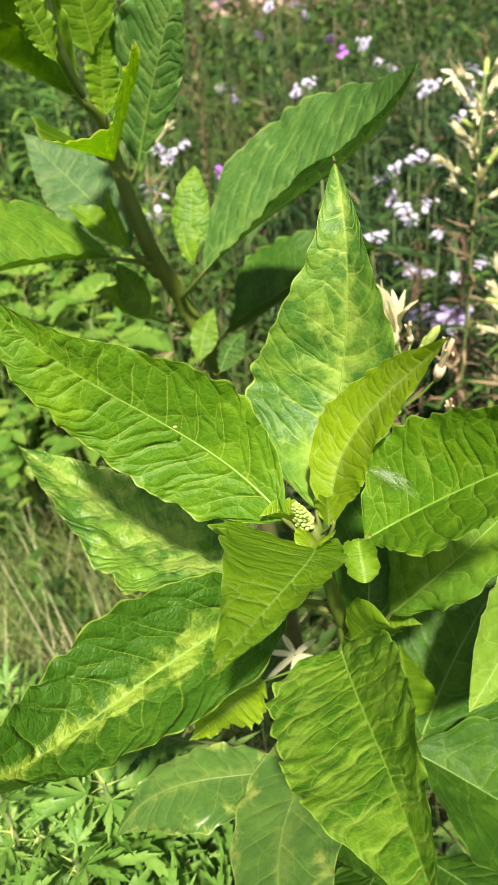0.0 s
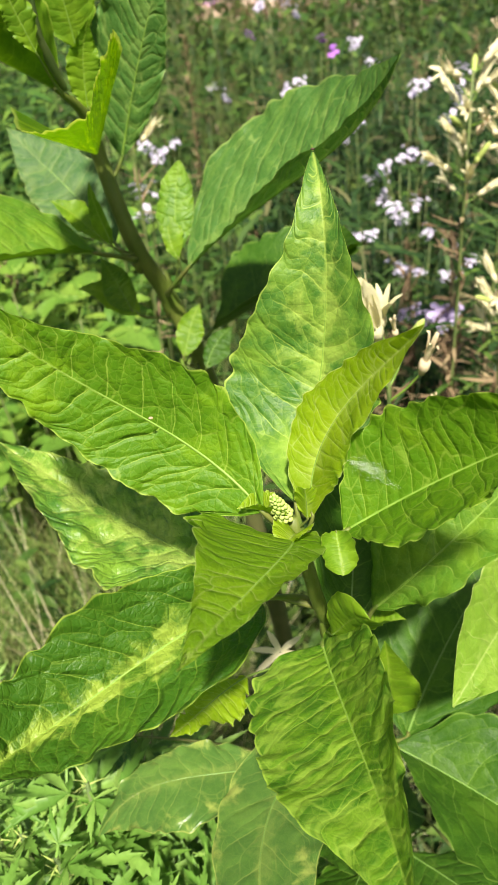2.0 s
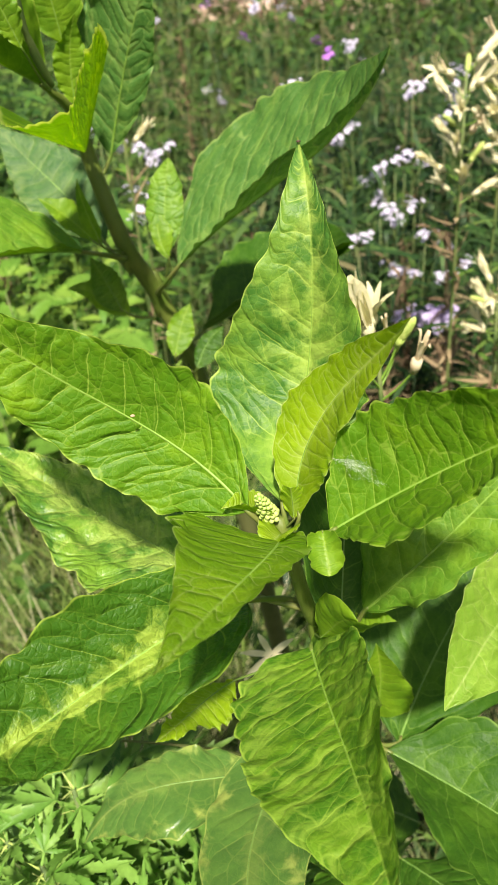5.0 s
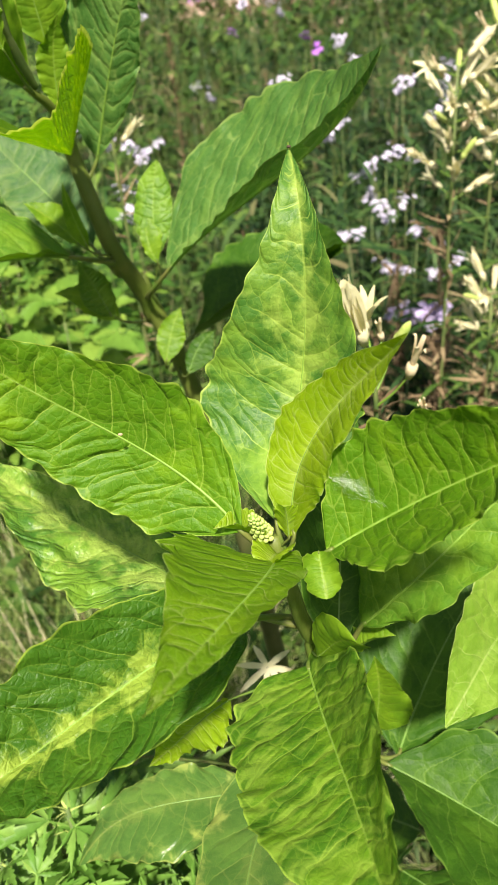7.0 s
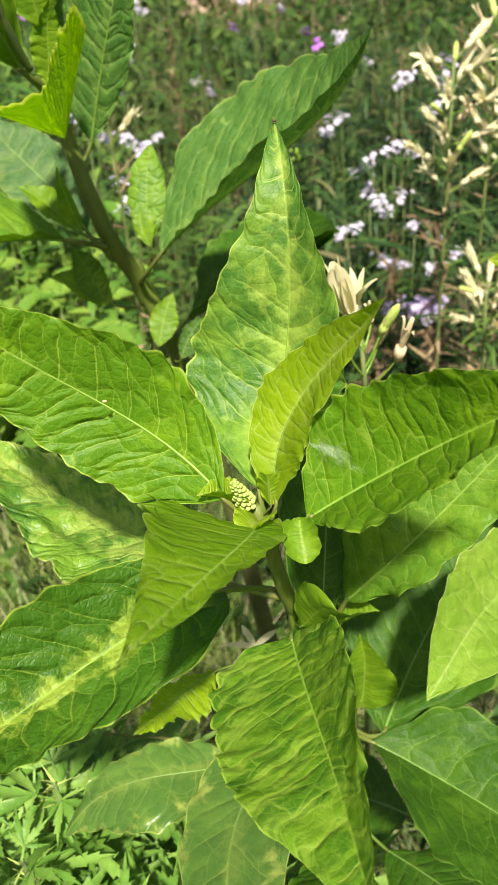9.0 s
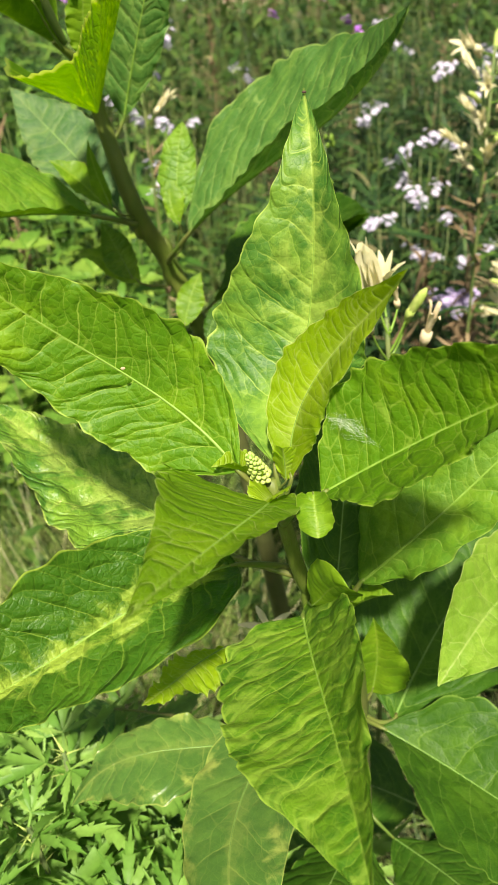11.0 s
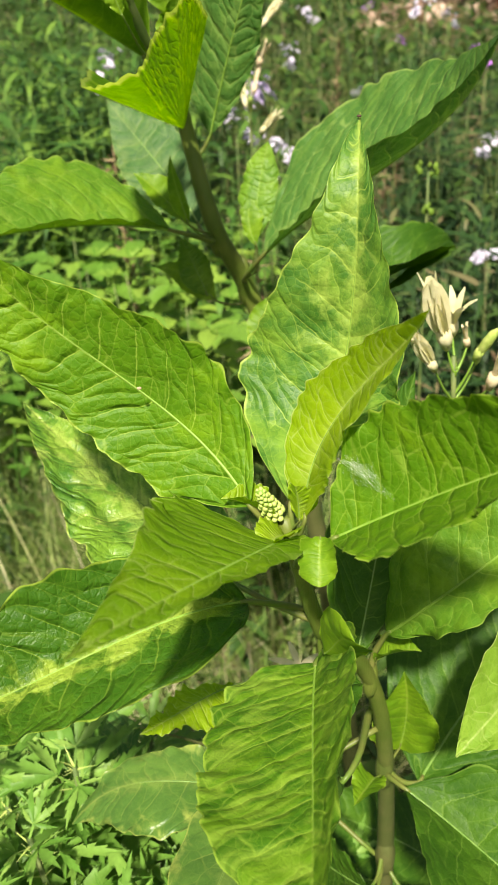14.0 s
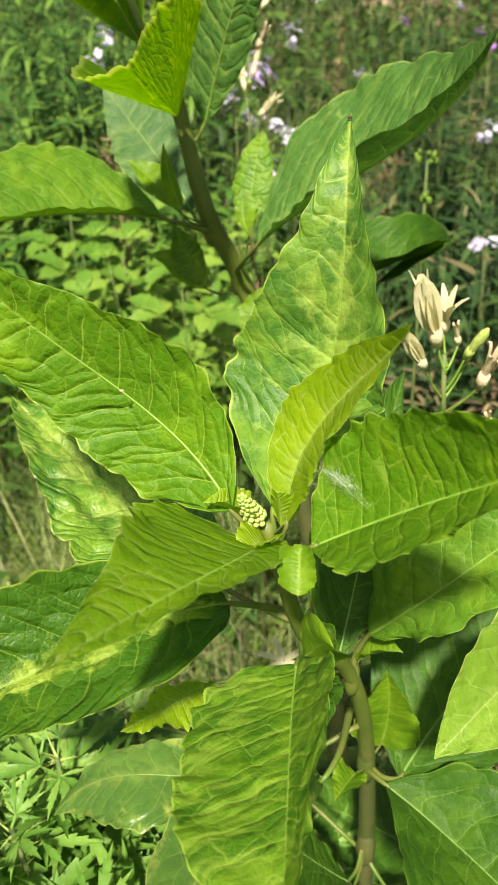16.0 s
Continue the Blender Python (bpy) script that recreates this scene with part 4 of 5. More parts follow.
# ---- a third pokeweed beside it ----
third = empty("pokeweed_plant", (0.135, 0.33, 0.0), "pokeweed plant with light yellow-green upper leaves", "plant")
stem(third, [(0.135, 0.33, -0.05), (0.136, 0.325, 0.5), (0.140, 0.305, 0.9), (0.150, 0.30, 1.03), (0.180, 0.318, 1.12), (0.192, 0.352, 1.20), (0.197, 0.37, 1.23)], [0.010, 0.0095, 0.0085, 0.0075, 0.006, 0.0042, 0.003], STEM)
leaf(third, [(0.1821, 0.3107, 1.1297), (0.1299, 0.3012, 1.1139), (0.0986, 0.2647, 1.1241), (0.0732, 0.2318, 1.1203), (0.1235, 0.2347, 1.1225), (0.1085, 0.3024, 1.1446)],
     PALE, (0.185, 0.312, 1.118), 0.0018, wave=0.0025, waves=4, quilt=0.0006, count=9, bow=-0.0049, forms=((0.44, 1.83, 1.15), (0.48, 2.22, 0.97)), spin=(0.50, 0.46), seed=80, scallop=0.06, pucker=0.0009, label="light green leaf with fine pale veins")
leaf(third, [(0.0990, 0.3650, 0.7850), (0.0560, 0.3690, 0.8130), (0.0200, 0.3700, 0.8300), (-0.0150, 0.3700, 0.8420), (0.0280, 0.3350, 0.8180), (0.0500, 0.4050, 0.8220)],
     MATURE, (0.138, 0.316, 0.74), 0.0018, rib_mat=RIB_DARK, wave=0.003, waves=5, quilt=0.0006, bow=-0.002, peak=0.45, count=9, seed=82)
leaf(third, [(0.1853, 0.3600, 1.2090), (0.1632, 0.3465, 1.2415), (0.1443, 0.3371, 1.2636), (0.1059, 0.3126, 1.2904), (0.1327, 0.3150, 1.2608), (0.1471, 0.3530, 1.2771)],
     BRIGHT, (0.192, 0.352, 1.2), 0.0014, wave=0.006, waves=5, quilt=0.00084, bow=0, peak=0.45, count=10, seed=81, scallop=0.05, pucker=0.0015)
leaf(third, [(0.1853, 0.3600, 1.2090), (0.1659, 0.3669, 1.2382), (0.1470, 0.3688, 1.2623), (0.1250, 0.3690, 1.2866), (0.1326, 0.3587, 1.2605), (0.1617, 0.3785, 1.2643)],
     BRIGHT, (0.192, 0.352, 1.2), 0.0014, wave=0.006, waves=5, quilt=0.00084, bow=0, peak=0.45, count=10, seed=82, scallop=0.05, pucker=0.0015)
leaf(third, [(0.1684, 0.3947, 1.1825), (0.1646, 0.3766, 1.1704), (0.1638, 0.3560, 1.1569), (0.1622, 0.3234, 1.1460), (0.1545, 0.3621, 1.1641), (0.1757, 0.3582, 1.1634)],
     SMALL, (0.19, 0.345, 1.18), 0.0012, wave=0.003125, waves=4, quilt=0.00072, bow=0, peak=0.45, count=10, seed=83)
leaf(third, [(0.1851, 0.2879, 1.0543), (0.1736, 0.2697, 1.0562), (0.1654, 0.2471, 1.0560), (0.1566, 0.2117, 1.0539), (0.1548, 0.2648, 1.0555), (0.1792, 0.2444, 1.0566)],
     YOUNG, (0.18, 0.31, 1.05), 0.0014, wave=0.003125, waves=4, quilt=0.00072, bow=0, peak=0.45, count=10, seed=84)


# ---- small things on the leaves ----
def cobweb():
    """A torn wisp of silk: fine curved threads that fan out from one knot over the leaf."""
    rng = random.Random(11)
    pile = Pile()
    knot, top, low = Vector((0.0262, 0.2240, 1.2730)), Vector((0.0385, 0.2150, 1.2750)), Vector((0.0450, 0.2150, 1.2640))
    for i in range(95):
        f = min(max(rng.uniform(-0.1, 1.1), 0.0), 1.0)
        end = top.lerp(low, f)
        u0, u1 = sorted((rng.uniform(0, 0.8) ** 1.3, rng.uniform(0.2, 1.0)))
        a, b = knot.lerp(end, u0), knot.lerp(end, u1)
        jit = lambda r: Vector((rng.gauss(0, r), rng.gauss(0, r * 0.5), rng.gauss(0, r)))
        pile.add(*tube(bezier([a + jit(0.0005), a.lerp(b, 0.5) + jit(0.0014) + Vector((0, -0.0006, 0.0012 * (1 - f))), b + jit(0.0006)], 6), [0.000009] * 6, 3))
    return tagged(pile.make("cobweb", SILK), "thin torn white cobweb stretched over a leaf", "cobweb")

cobweb()


def leaf_spot(at, radius, mat=None):
    bm = bmesh.new()
    bmesh.ops.create_icosphere(bm, subdivisions=2, radius=radius)
    for vert in bm.verts:
        vert.co = Vector(at) + Vector((vert.co.x, vert.co.y * 0.6, vert.co.z * 0.6))
    me = bpy.data.meshes.new("dry_spot")
    bm.to_mesh(me)
    bm.free()
    me.materials.append(mat or SPOT)
    ob = new("dry_spot", me)
    ob.parent = front
    ob.matrix_parent_inverse = Matrix.Translation(-front.location)


leaf_spot((-0.0418, 0.2448, 1.2822), 0.0009)
leaf_spot((0.0247, 0.3236, 1.3487), 0.0009, SPOT_DARK)


# ---- weeds and flowers around ----
def blade_piece(rng, base, az, length, width, lean, bend, twist=0.0):
    """One narrow leaf or grass blade, three segments long."""
    d = Vector((math.sin(az), math.cos(az), 0))
    side = Vector((d.y, -d.x, 0))
    if twist:
        side = (side + Vector((0, 0, twist))).normalized()
    verts = []
    p = Vector(base)
    for i in range(5):
        u = i / 4
        w = width * (0.55 + 0.9 * u - 1.42 * u * u) if width > 0.006 else width * (1 - 0.92 * u)
        e = lean - bend * u
        if i:
            p = p + (d * math.cos(e) + Vector((0, 0, 1)) * math.sin(e)) * length / 4
        verts += [p - side * w / 2, p + side * w / 2 + Vector((0, 0, 0.12 * w))]
    return verts, [(2 * i, 2 * i + 1, 2 * i + 3, 2 * i + 2) for i in range(4)]


def broad_piece(rng, base, az, length, width, lean, bend):
    """One small broad leaf, folded along its midrib."""
    d = Vector((math.sin(az), math.cos(az), 0))
    side = Vector((d.y, -d.x, 0))
    verts, p = [], Vector(base)
    for i in range(5):
        u = i / 4
        w = width * (0.06, 0.8, 1.0, 0.62, 0.02)[i]
        e = lean - bend * u
        if i:
            p = p + (d * math.cos(e) + Vector((0, 0, 1)) * math.sin(e)) * length / 4
        verts += [p - side * w / 2 + Vector((0, 0, 0.18 * w)), p.copy(), p + side * w / 2 + Vector((0, 0, 0.18 * w))]
    faces = []
    for i in range(4):
        a = 3 * i
        faces += [(a, a + 1, a + 4, a + 3), (a + 1, a + 2, a + 5, a + 4)]
    return verts, faces


def open_ground(x, y):
    """Keeps the camera's own place free."""
    return not (-0.25 < x < 0.35 and -0.6 < y < 0.18)


def grass():
    rng = random.Random(21)
    pile = Pile()
    n = 0
    while n < 30000:
        y = rng.uniform(0.0, 1.0) ** 1.7 * 16.0 - 0.3
        x = rng.uniform(-1, 1) * (0.6 + 0.42 * max(y, 0))
        if not open_ground(x, y) or (8.6 < y < 10.4 and -0.6 < x < 2.0) or (x > 0.03 and 0.7 < y < 3.6 and rng.random() < 0.65):
            continue
        n += 1
        length = rng.uniform(0.25, 0.75) if y > 0.9 else rng.uniform(0.2, 0.55)
        pile.add(*blade_piece(rng, (x, y, -0.02), rng.uniform(0, 6.28), length, rng.uniform(0.0026, 0.005) * (1 + 0.28 * y), rng.uniform(1.1, 1.55), rng.uniform(0.2, 1.6)))
    tagged(pile.make("grass", GRASS), "mixed green and straw-coloured meadow grass", "grass", "", "stuff")


def outer_meadow():
    """The same meadow goes on round about, sparser to draw."""
    rng = random.Random(29)
    pile = Pile()
    n = 0
    while n < 26000:
        a, r = rng.uniform(0, 6.28), 0.75 + 13 * rng.uniform(0, 1) ** 0.8
        x, y = r * math.sin(a), 0.1 + r * math.cos(a)
        if (y > 0.2 and abs(x) < 0.6 + 0.42 * y) or math.hypot(x, y) < 0.75:
            continue
        n += 1
        if rng.random() < 0.55:
            pile.add(*blade_piece(rng, (x, y, -0.03), rng.uniform(0, 6.28), rng.uniform(0.25, 0.6), rng.uniform(0.006, 0.010) * (1 + 0.22 * r), rng.uniform(1.0, 1.5), rng.uniform(0.3, 1.6)))
        else:
            size = rng.uniform(0.04, 0.08) * (1 + 0.12 * r)
            pile.add(*broad_piece(rng, (x, y, rng.uniform(0.02, 0.4)), rng.uniform(0, 6.28), size * 1.6, size * 0.7, rng.uniform(-0.1, 0.9), rng.uniform(0.2, 0.9)))
    tagged(pile.make("outer_meadow", HERB), "meadow of grass and low weeds all around", "meadow", "", "stuff")


def undergrowth():
    """Low leafy weeds, too many to count."""
    rng = random.Random(22)
    pile = Pile()
    for _ in range(3200):
        y = rng.uniform(0.0, 1.0) ** 1.4 * 15.0 + 0.1
        x = rng.uniform(-1, 1) * (0.6 + 0.42 * max(y, 0))
        if not open_ground(x, y) or (8.6 < y < 10.4 and -0.6 < x < 2.0) or (x < -0.1 and 0.3 < y < 1.3 and rng.random() < 0.75):
            continue
        h = rng.uniform(0.15, 0.65) * (0.75 if y < 0.6 else 1.0)
        top = Vector((x + rng.gauss(0, 0.05), y + rng.gauss(0, 0.05), h))
        pile.add(*tube([(x, y, -0.02), (x, y, h * 0.5), top], [0.002, 0.0017, 0.001], 4))
        for k in range(rng.randint(7, 15)):
            f = rng.uniform(0.3, 1.0)
            p = Vector((x, y, 0)).lerp(top, f)
            size = rng.uniform(0.018, 0.042) * (1 + 0.2 * y)
            pile.add(*broad_piece(rng, p, rng.uniform(0, 6.28), size * 1.5, size * rng.uniform(0.35, 0.7), rng.uniform(-0.2, 0.9), rng.uniform(0.2, 1.0)))
    tagged(pile.make("undergrowth", HERB), "dense low green weeds between the grass", "weeds", "", "stuff")


def tall_herbs():
    """The dense narrow-leaved herbs that stand to the side of the pokeweeds."""
    rng = random.Random(23)
    pile = Pile()
    for _ in range(260):
        y = rng.uniform(1.75, 4.0)
        x = -0.42 - 0.16 * y + rng.gauss(-0.22, 0.22)
        h = rng.uniform(0.6, 1.08)
        top = Vector((x + rng.gauss(0, 0.06), y + rng.gauss(0, 0.06), h))
        pile.add(*tube([(x, y, -0.02), Vector((x, y, 0)).lerp(top, 0.5), top], [0.003, 0.0025, 0.0012], 4))
        for k in range(34):
            f = rng.uniform(0.3, 1.0)
            p = Vector((x, y, 0)).lerp(top, f)
            pile.add(*blade_piece(rng, p, k * 2.4 + rng.uniform(-0.3, 0.3), rng.uniform(0.07, 0.13), rng.uniform(0.016, 0.028), rng.uniform(0.1, 0.8), rng.uniform(0.3, 1.2)))
    tagged(pile.make("tall_herbs", HERB_TALL), "thicket of narrow-leaved bright green herbs", "weeds", "", "stuff")


def bramble():
    """Pale broad-leaved weeds low down on one side."""
    rng = random.Random(24)
    pile = Pile()
    for _ in range(160):
        x, y = rng.uniform(-0.75, -0.05), rng.uniform(1.35, 2.3)
        x -= 0.12 * y
        h = rng.uniform(0.35, 0.8)
        top = Vector((x + rng.gauss(0, 0.04), y + rng.gauss(0, 0.04), h))
        pile.add(*tube([(x, y, -0.02), (x, y, h * 0.5), top], [0.002, 0.0017, 0.001], 4))
        for k in range(9):
            p = Vector((x, y, 0)).lerp(top, rng.uniform(0.5, 1.0))
            size = rng.uniform(0.026, 0.062)
            pile.add(*broad_piece(rng, p, rng.uniform(0, 6.28), size * 1.5, size * 0.6, rng.uniform(-0.1, 0.8), rng.uniform(0.2, 0.9)))
    tagged(pile.make("low_weeds", FRESH), "light green broad-leaved weeds beneath the pokeweed", "weeds", "", "stuff")


def toothed_leaflet(rng, base, way, up, length, width):
    """An oval leaflet with a toothed margin, folded a little along its midrib."""
    side = way.cross(up).normalized()
    verts, faces = [], []
    for i in range(13):
        u = i / 12
        w = width * math.sin(math.pi * min(u * 0.93 + 0.05, 1.0)) ** 0.8 * (1.0 if i % 2 else 0.84)
        c = base + way * length * u - up * length * 0.22 * u * u
        lift = up * w * rng.uniform(0.16, 0.3)
        verts += [c - side * w / 2 + lift, c, c + side * w / 2 + lift]
    for i in range(12):
        a = 3 * i
        faces += [(a, a + 1, a + 4, a + 3), (a + 1, a + 2, a + 5, a + 4)]
    return verts, faces


def bramble_shoot(at, height, seed, size=0.06):
    """A soft weed shoot with leaves of three toothed leaflets."""
    rng = random.Random(seed)
    thing = empty("bramble_shoot", at, "light yellow-green weed shoot with three-part toothed leaves", "weed", "bramble shoots")
    b = Vector(at)
    top = b + Vector((rng.gauss(0, 0.03), rng.gauss(0, 0.03), height))
    stalk_part(thing, [b + Vector((0, 0, -0.02)), b.lerp(top, 0.5) + Vector((0.01, 0, 0)), top], 0.0028)
    for k in range(9):
        p = b.lerp(top, 1.0 - 0.045 * k)
        az, el = k * 2.4 + rng.uniform(-0.4, 0.4), rng.uniform(0.0, 0.7)
        d = Vector((math.sin(az) * math.cos(el), math.cos(az) * math.cos(el), math.sin(el)))
        side = Vector((math.cos(az), -math.sin(az), 0))
        up = side.cross(d).normalized()
        root = p + d * size * 0.7
        pile = Pile()
        pile.add(*tube([p, p.lerp(root, 0.5), root], [0.0011, 0.0009, 0.0007], 5))
        for turn, part in ((0.0, 1.0), (1.05, 0.75), (-1.05, 0.75)):
            way = (d * math.cos(turn) + side * math.sin(turn)).normalized()
            pile.add(*toothed_leaflet(rng, root, way, up, size * part * rng.uniform(0.9, 1.1), size * 0.62 * part))
        pile.make("leaf", FRESH, thing)
    return thing


def floret(pile, rng, at, size, up=None, petals=5):
    """A small open flower of rounded, overlapping petals."""
    n = (up or Vector((rng.gauss(0, 0.4), rng.gauss(-0.4, 0.4), 1))).normalized()
    u = n.orthogonal().normalized()
    w = n.cross(u)
    a0 = rng.uniform(0, 6.28)
    c = Vector(at)
    for k in range(petals):
        a = a0 + 2 * math.pi * k / petals + rng.uniform(-0.15, 0.15)
        d = u * math.cos(a) + w * math.sin(a)
        s = n.cross(d)
        r = size * rng.uniform(0.85, 1.1)
        droop = rng.uniform(-0.25, 0.12)
        shape = ((0.0, 0.05, 0.0), (0.42, 0.34, 0.14), (0.74, 0.42, 0.10), (0.95, 0.26, droop))
        verts = [c + d * r * x + n * r * z + s * r * y * sg for x, y, z in shape for sg in (-1, 1)] + [c + d * r * 1.02 + n * r * droop]
        pile.add(verts, [(0, 1, 3, 2), (2, 3, 5, 4), (4, 5, 7, 6), (6, 7, 8)])


def stalk_part(parent, points, r, mat=None, name="stem"):
    return mesh(name, *tube(bezier(points, 10), [r * (1 - 0.5 * i / 9) for i in range(10)], 6), mat or STALK, parent)


def rocket_flower(name, mat, label, category, height, seed, heads=3, size=0.011, count=12, spread=0.03):
    """A meadow flower: a thin stalk, narrow leaves and loose round heads of small flowers."""
    rng = random.Random(seed)
    thing = empty(name, (0, 0, 0), label, category, name + "s in the meadow")
    stalk_part(thing, [(0, 0, -0.02), (0.01, 0.0, height * 0.5), (0, 0, height * 0.97)], 0.0026)
    for k in range(12):
        f = 0.15 + 0.75 * k / 12
        verts, faces = blade_piece(rng, (0.01 * f, 0, height * f), k * 2.4, rng.uniform(0.05, 0.09) * (1.2 - f * 0.6), 0.016, 0.6, 0.8)
        mesh("leaf", verts, faces, HERB, thing)
    for k in range(heads):
        a = k * 2.1 + rng.uniform(0, 1)
        top = Vector((math.cos(a) * 0.045 * (k > 0), math.sin(a) * 0.045 * (k > 0), height - 0.03 * k))
        stalk_part(thing, [(0.004, 0, height * 0.82 - 0.02 * k), top * 0.5 + Vector((0, 0, height * 0.45)), top], 0.0014, None, "flower_stalk")
        for j in range(count):
            pile = Pile()
            p = top + Vector((rng.gauss(0, spread * 0.42), rng.gauss(0, spread * 0.42), rng.gauss(0.004, spread * 0.36)))
            floret(pile, rng, p, size * rng.uniform(0.75, 1.1), (p - top + Vector((0, -0.02, 0.03))))
            pile.make("floret", mat, thing, False)
    return thing


def petal(pile, base, way, out, length, width, flare, curl):
    """One narrow petal that leaves the axis way towards out."""
    s = way.cross(out).normalized()
    verts = []
    for i in range(6):
        f = i / 5
        c = base + way * length * f * (1 - 0.25 * flare * f) + out * length * (0.05 + flare * f**1.8 * 0.8) - way * length * curl * max(f - 0.6, 0) ** 2 * 4
        hw = width * (0.35, 0.8, 1.0, 0.95, 0.7, 0.2)[i]
        verts += [c - s * hw - out * hw * 0.35, c, c + s * hw - out * hw * 0.35]
    faces = []
    for i in range(5):
        faces += [(3 * i, 3 * i + 1, 3 * i + 4, 3 * i + 3), (3 * i + 1, 3 * i + 2, 3 * i + 5, 3 * i + 4)]
    pile.add(verts, faces)


def cream_flower(pile, rng, base, way, length, kind):
    """open: broad petals round a tube with loose tips; star: narrow petals spread wide; faded: thin and curled; bud: closed."""
    way = Vector(way).normalized()
    u = way.orthogonal().normalized()
    w = way.cross(u)
    base = Vector(base)
    r = length * 0.075
    pile.add(*tube([base - way * length * 0.04, base + way * length * 0.12, base + way * length * 0.26], [r * 0.6, r * 1.25, r * 1.1], 7))
    if kind == "bud":
        pile.add(*tube([base + way * length * f for f in (0.1, 0.25, 0.45, 0.65, 0.78)], [r * 0.8, r * 1.15, r * 1.3, r * 1.1, r * 0.3], 8))
        return
    count, width, flare = {"open": (6, 0.13, 0.16), "wide": (7, 0.14, 0.05), "star": (6, 0.075, 0.5), "faded": (4, 0.045, 0.14)}[kind]
    for k in range(count):
        a = 2 * math.pi * k / count + rng.uniform(-0.25, 0.25)
        d = u * math.cos(a) + w * math.sin(a)
        loose = rng.random() < 0.3 and kind == "open"
        petal(pile, base + way * length * 0.16, way, d, length * rng.uniform(0.72, 0.92), length * width * (0.45 if loose else rng.uniform(0.8, 1.1)), flare * (2.2 if loose else rng.uniform(0.6, 1.3)), rng.uniform(0.0, 0.2) + (0.35 if kind == "faded" else 0.0))
    if kind in ("open", "wide"):
        for k in range(3):
            petal(pile, base + way * length * 0.3, way, (u * math.cos(k * 2.1) + w * math.sin(k * 2.1)), length * rng.uniform(0.7, 0.82), length * 0.035, 0.12, 0.0)


def cream_raceme(name, at, height, flower_from, flowers, seed, size=0.03, lean=(0.0, 0.0), style="far", label="tall stalk of narrow cream-coloured flowers with dry seed husks"):
    """A tall spike: fresh cream flowers at the top, dry husks below them."""
    rng = random.Random(seed)
    thing = empty(name, at, label, "flower", "cream flower stalks")
    b = Vector(at)
    top = b + Vector((lean[0], lean[1], height))
    way = [b + Vector((0, 0, -0.02)), b.lerp(top, 0.5) + Vector((-lean[0] * 0.1, 0, 0)), top]
    stalk_part(thing, way, 0.0034)
    kinds = {"near": ("open", "open", "bud", "faded", "open", "faded", "star", "bud"), "far": ("open", "star", "open", "faded", "open", "bud", "star")}[style]
    for k in range(flowers):
        f = flower_from + (1 - flower_from) * (k + 0.5) / flowers
        a = k * 2.4 + rng.uniform(-0.4, 0.4)
        p = b.lerp(top, f)
        kind = kinds[k % len(kinds)]
        out = Vector((math.cos(a), math.sin(a), rng.uniform(0.5, 1.6) if kind != "star" else rng.uniform(0.1, 0.8)))
        q = p + out.normalized() * size * rng.uniform(0.4, 0.8)
        stalk_part(thing, [p, p.lerp(q, 0.5) + Vector((0, 0, -0.001)), q], 0.0008, RIB, "flower_stalk")
        pile = Pile()
        cream_flower(pile, rng, q, out, size * rng.uniform(0.85, 1.15), kind)
        pile.make("flower", BUD if kind == "bud" else (FADED if kind == "faded" else CREAM), thing)
    husks = Pile()
    for k in range(34):
        f = rng.uniform(max(flower_from - 0.4, 0.3), flower_from)
        a = k * 2.4
        p = b.lerp(top, f)
        husks.add(*blade_piece(rng, p, a, rng.uniform(0.02, 0.045), rng.uniform(0.0065, 0.009), rng.uniform(-0.2, 1.0), rng.uniform(-0.5, 0.9)))
    tagged(husks.make("chaff", STRAW, thing), kind="stuff")
    greens = Pile()
    for k in range(36):
        f = rng.uniform(0.1, flower_from)
        greens.add(*blade_piece(rng, b.lerp(top, f), k * 2.4, rng.uniform(0.04, 0.08), 0.011, 0.5, 0.8))
    tagged(greens.make("foliage", HERB, thing), kind="stuff")
    return thing


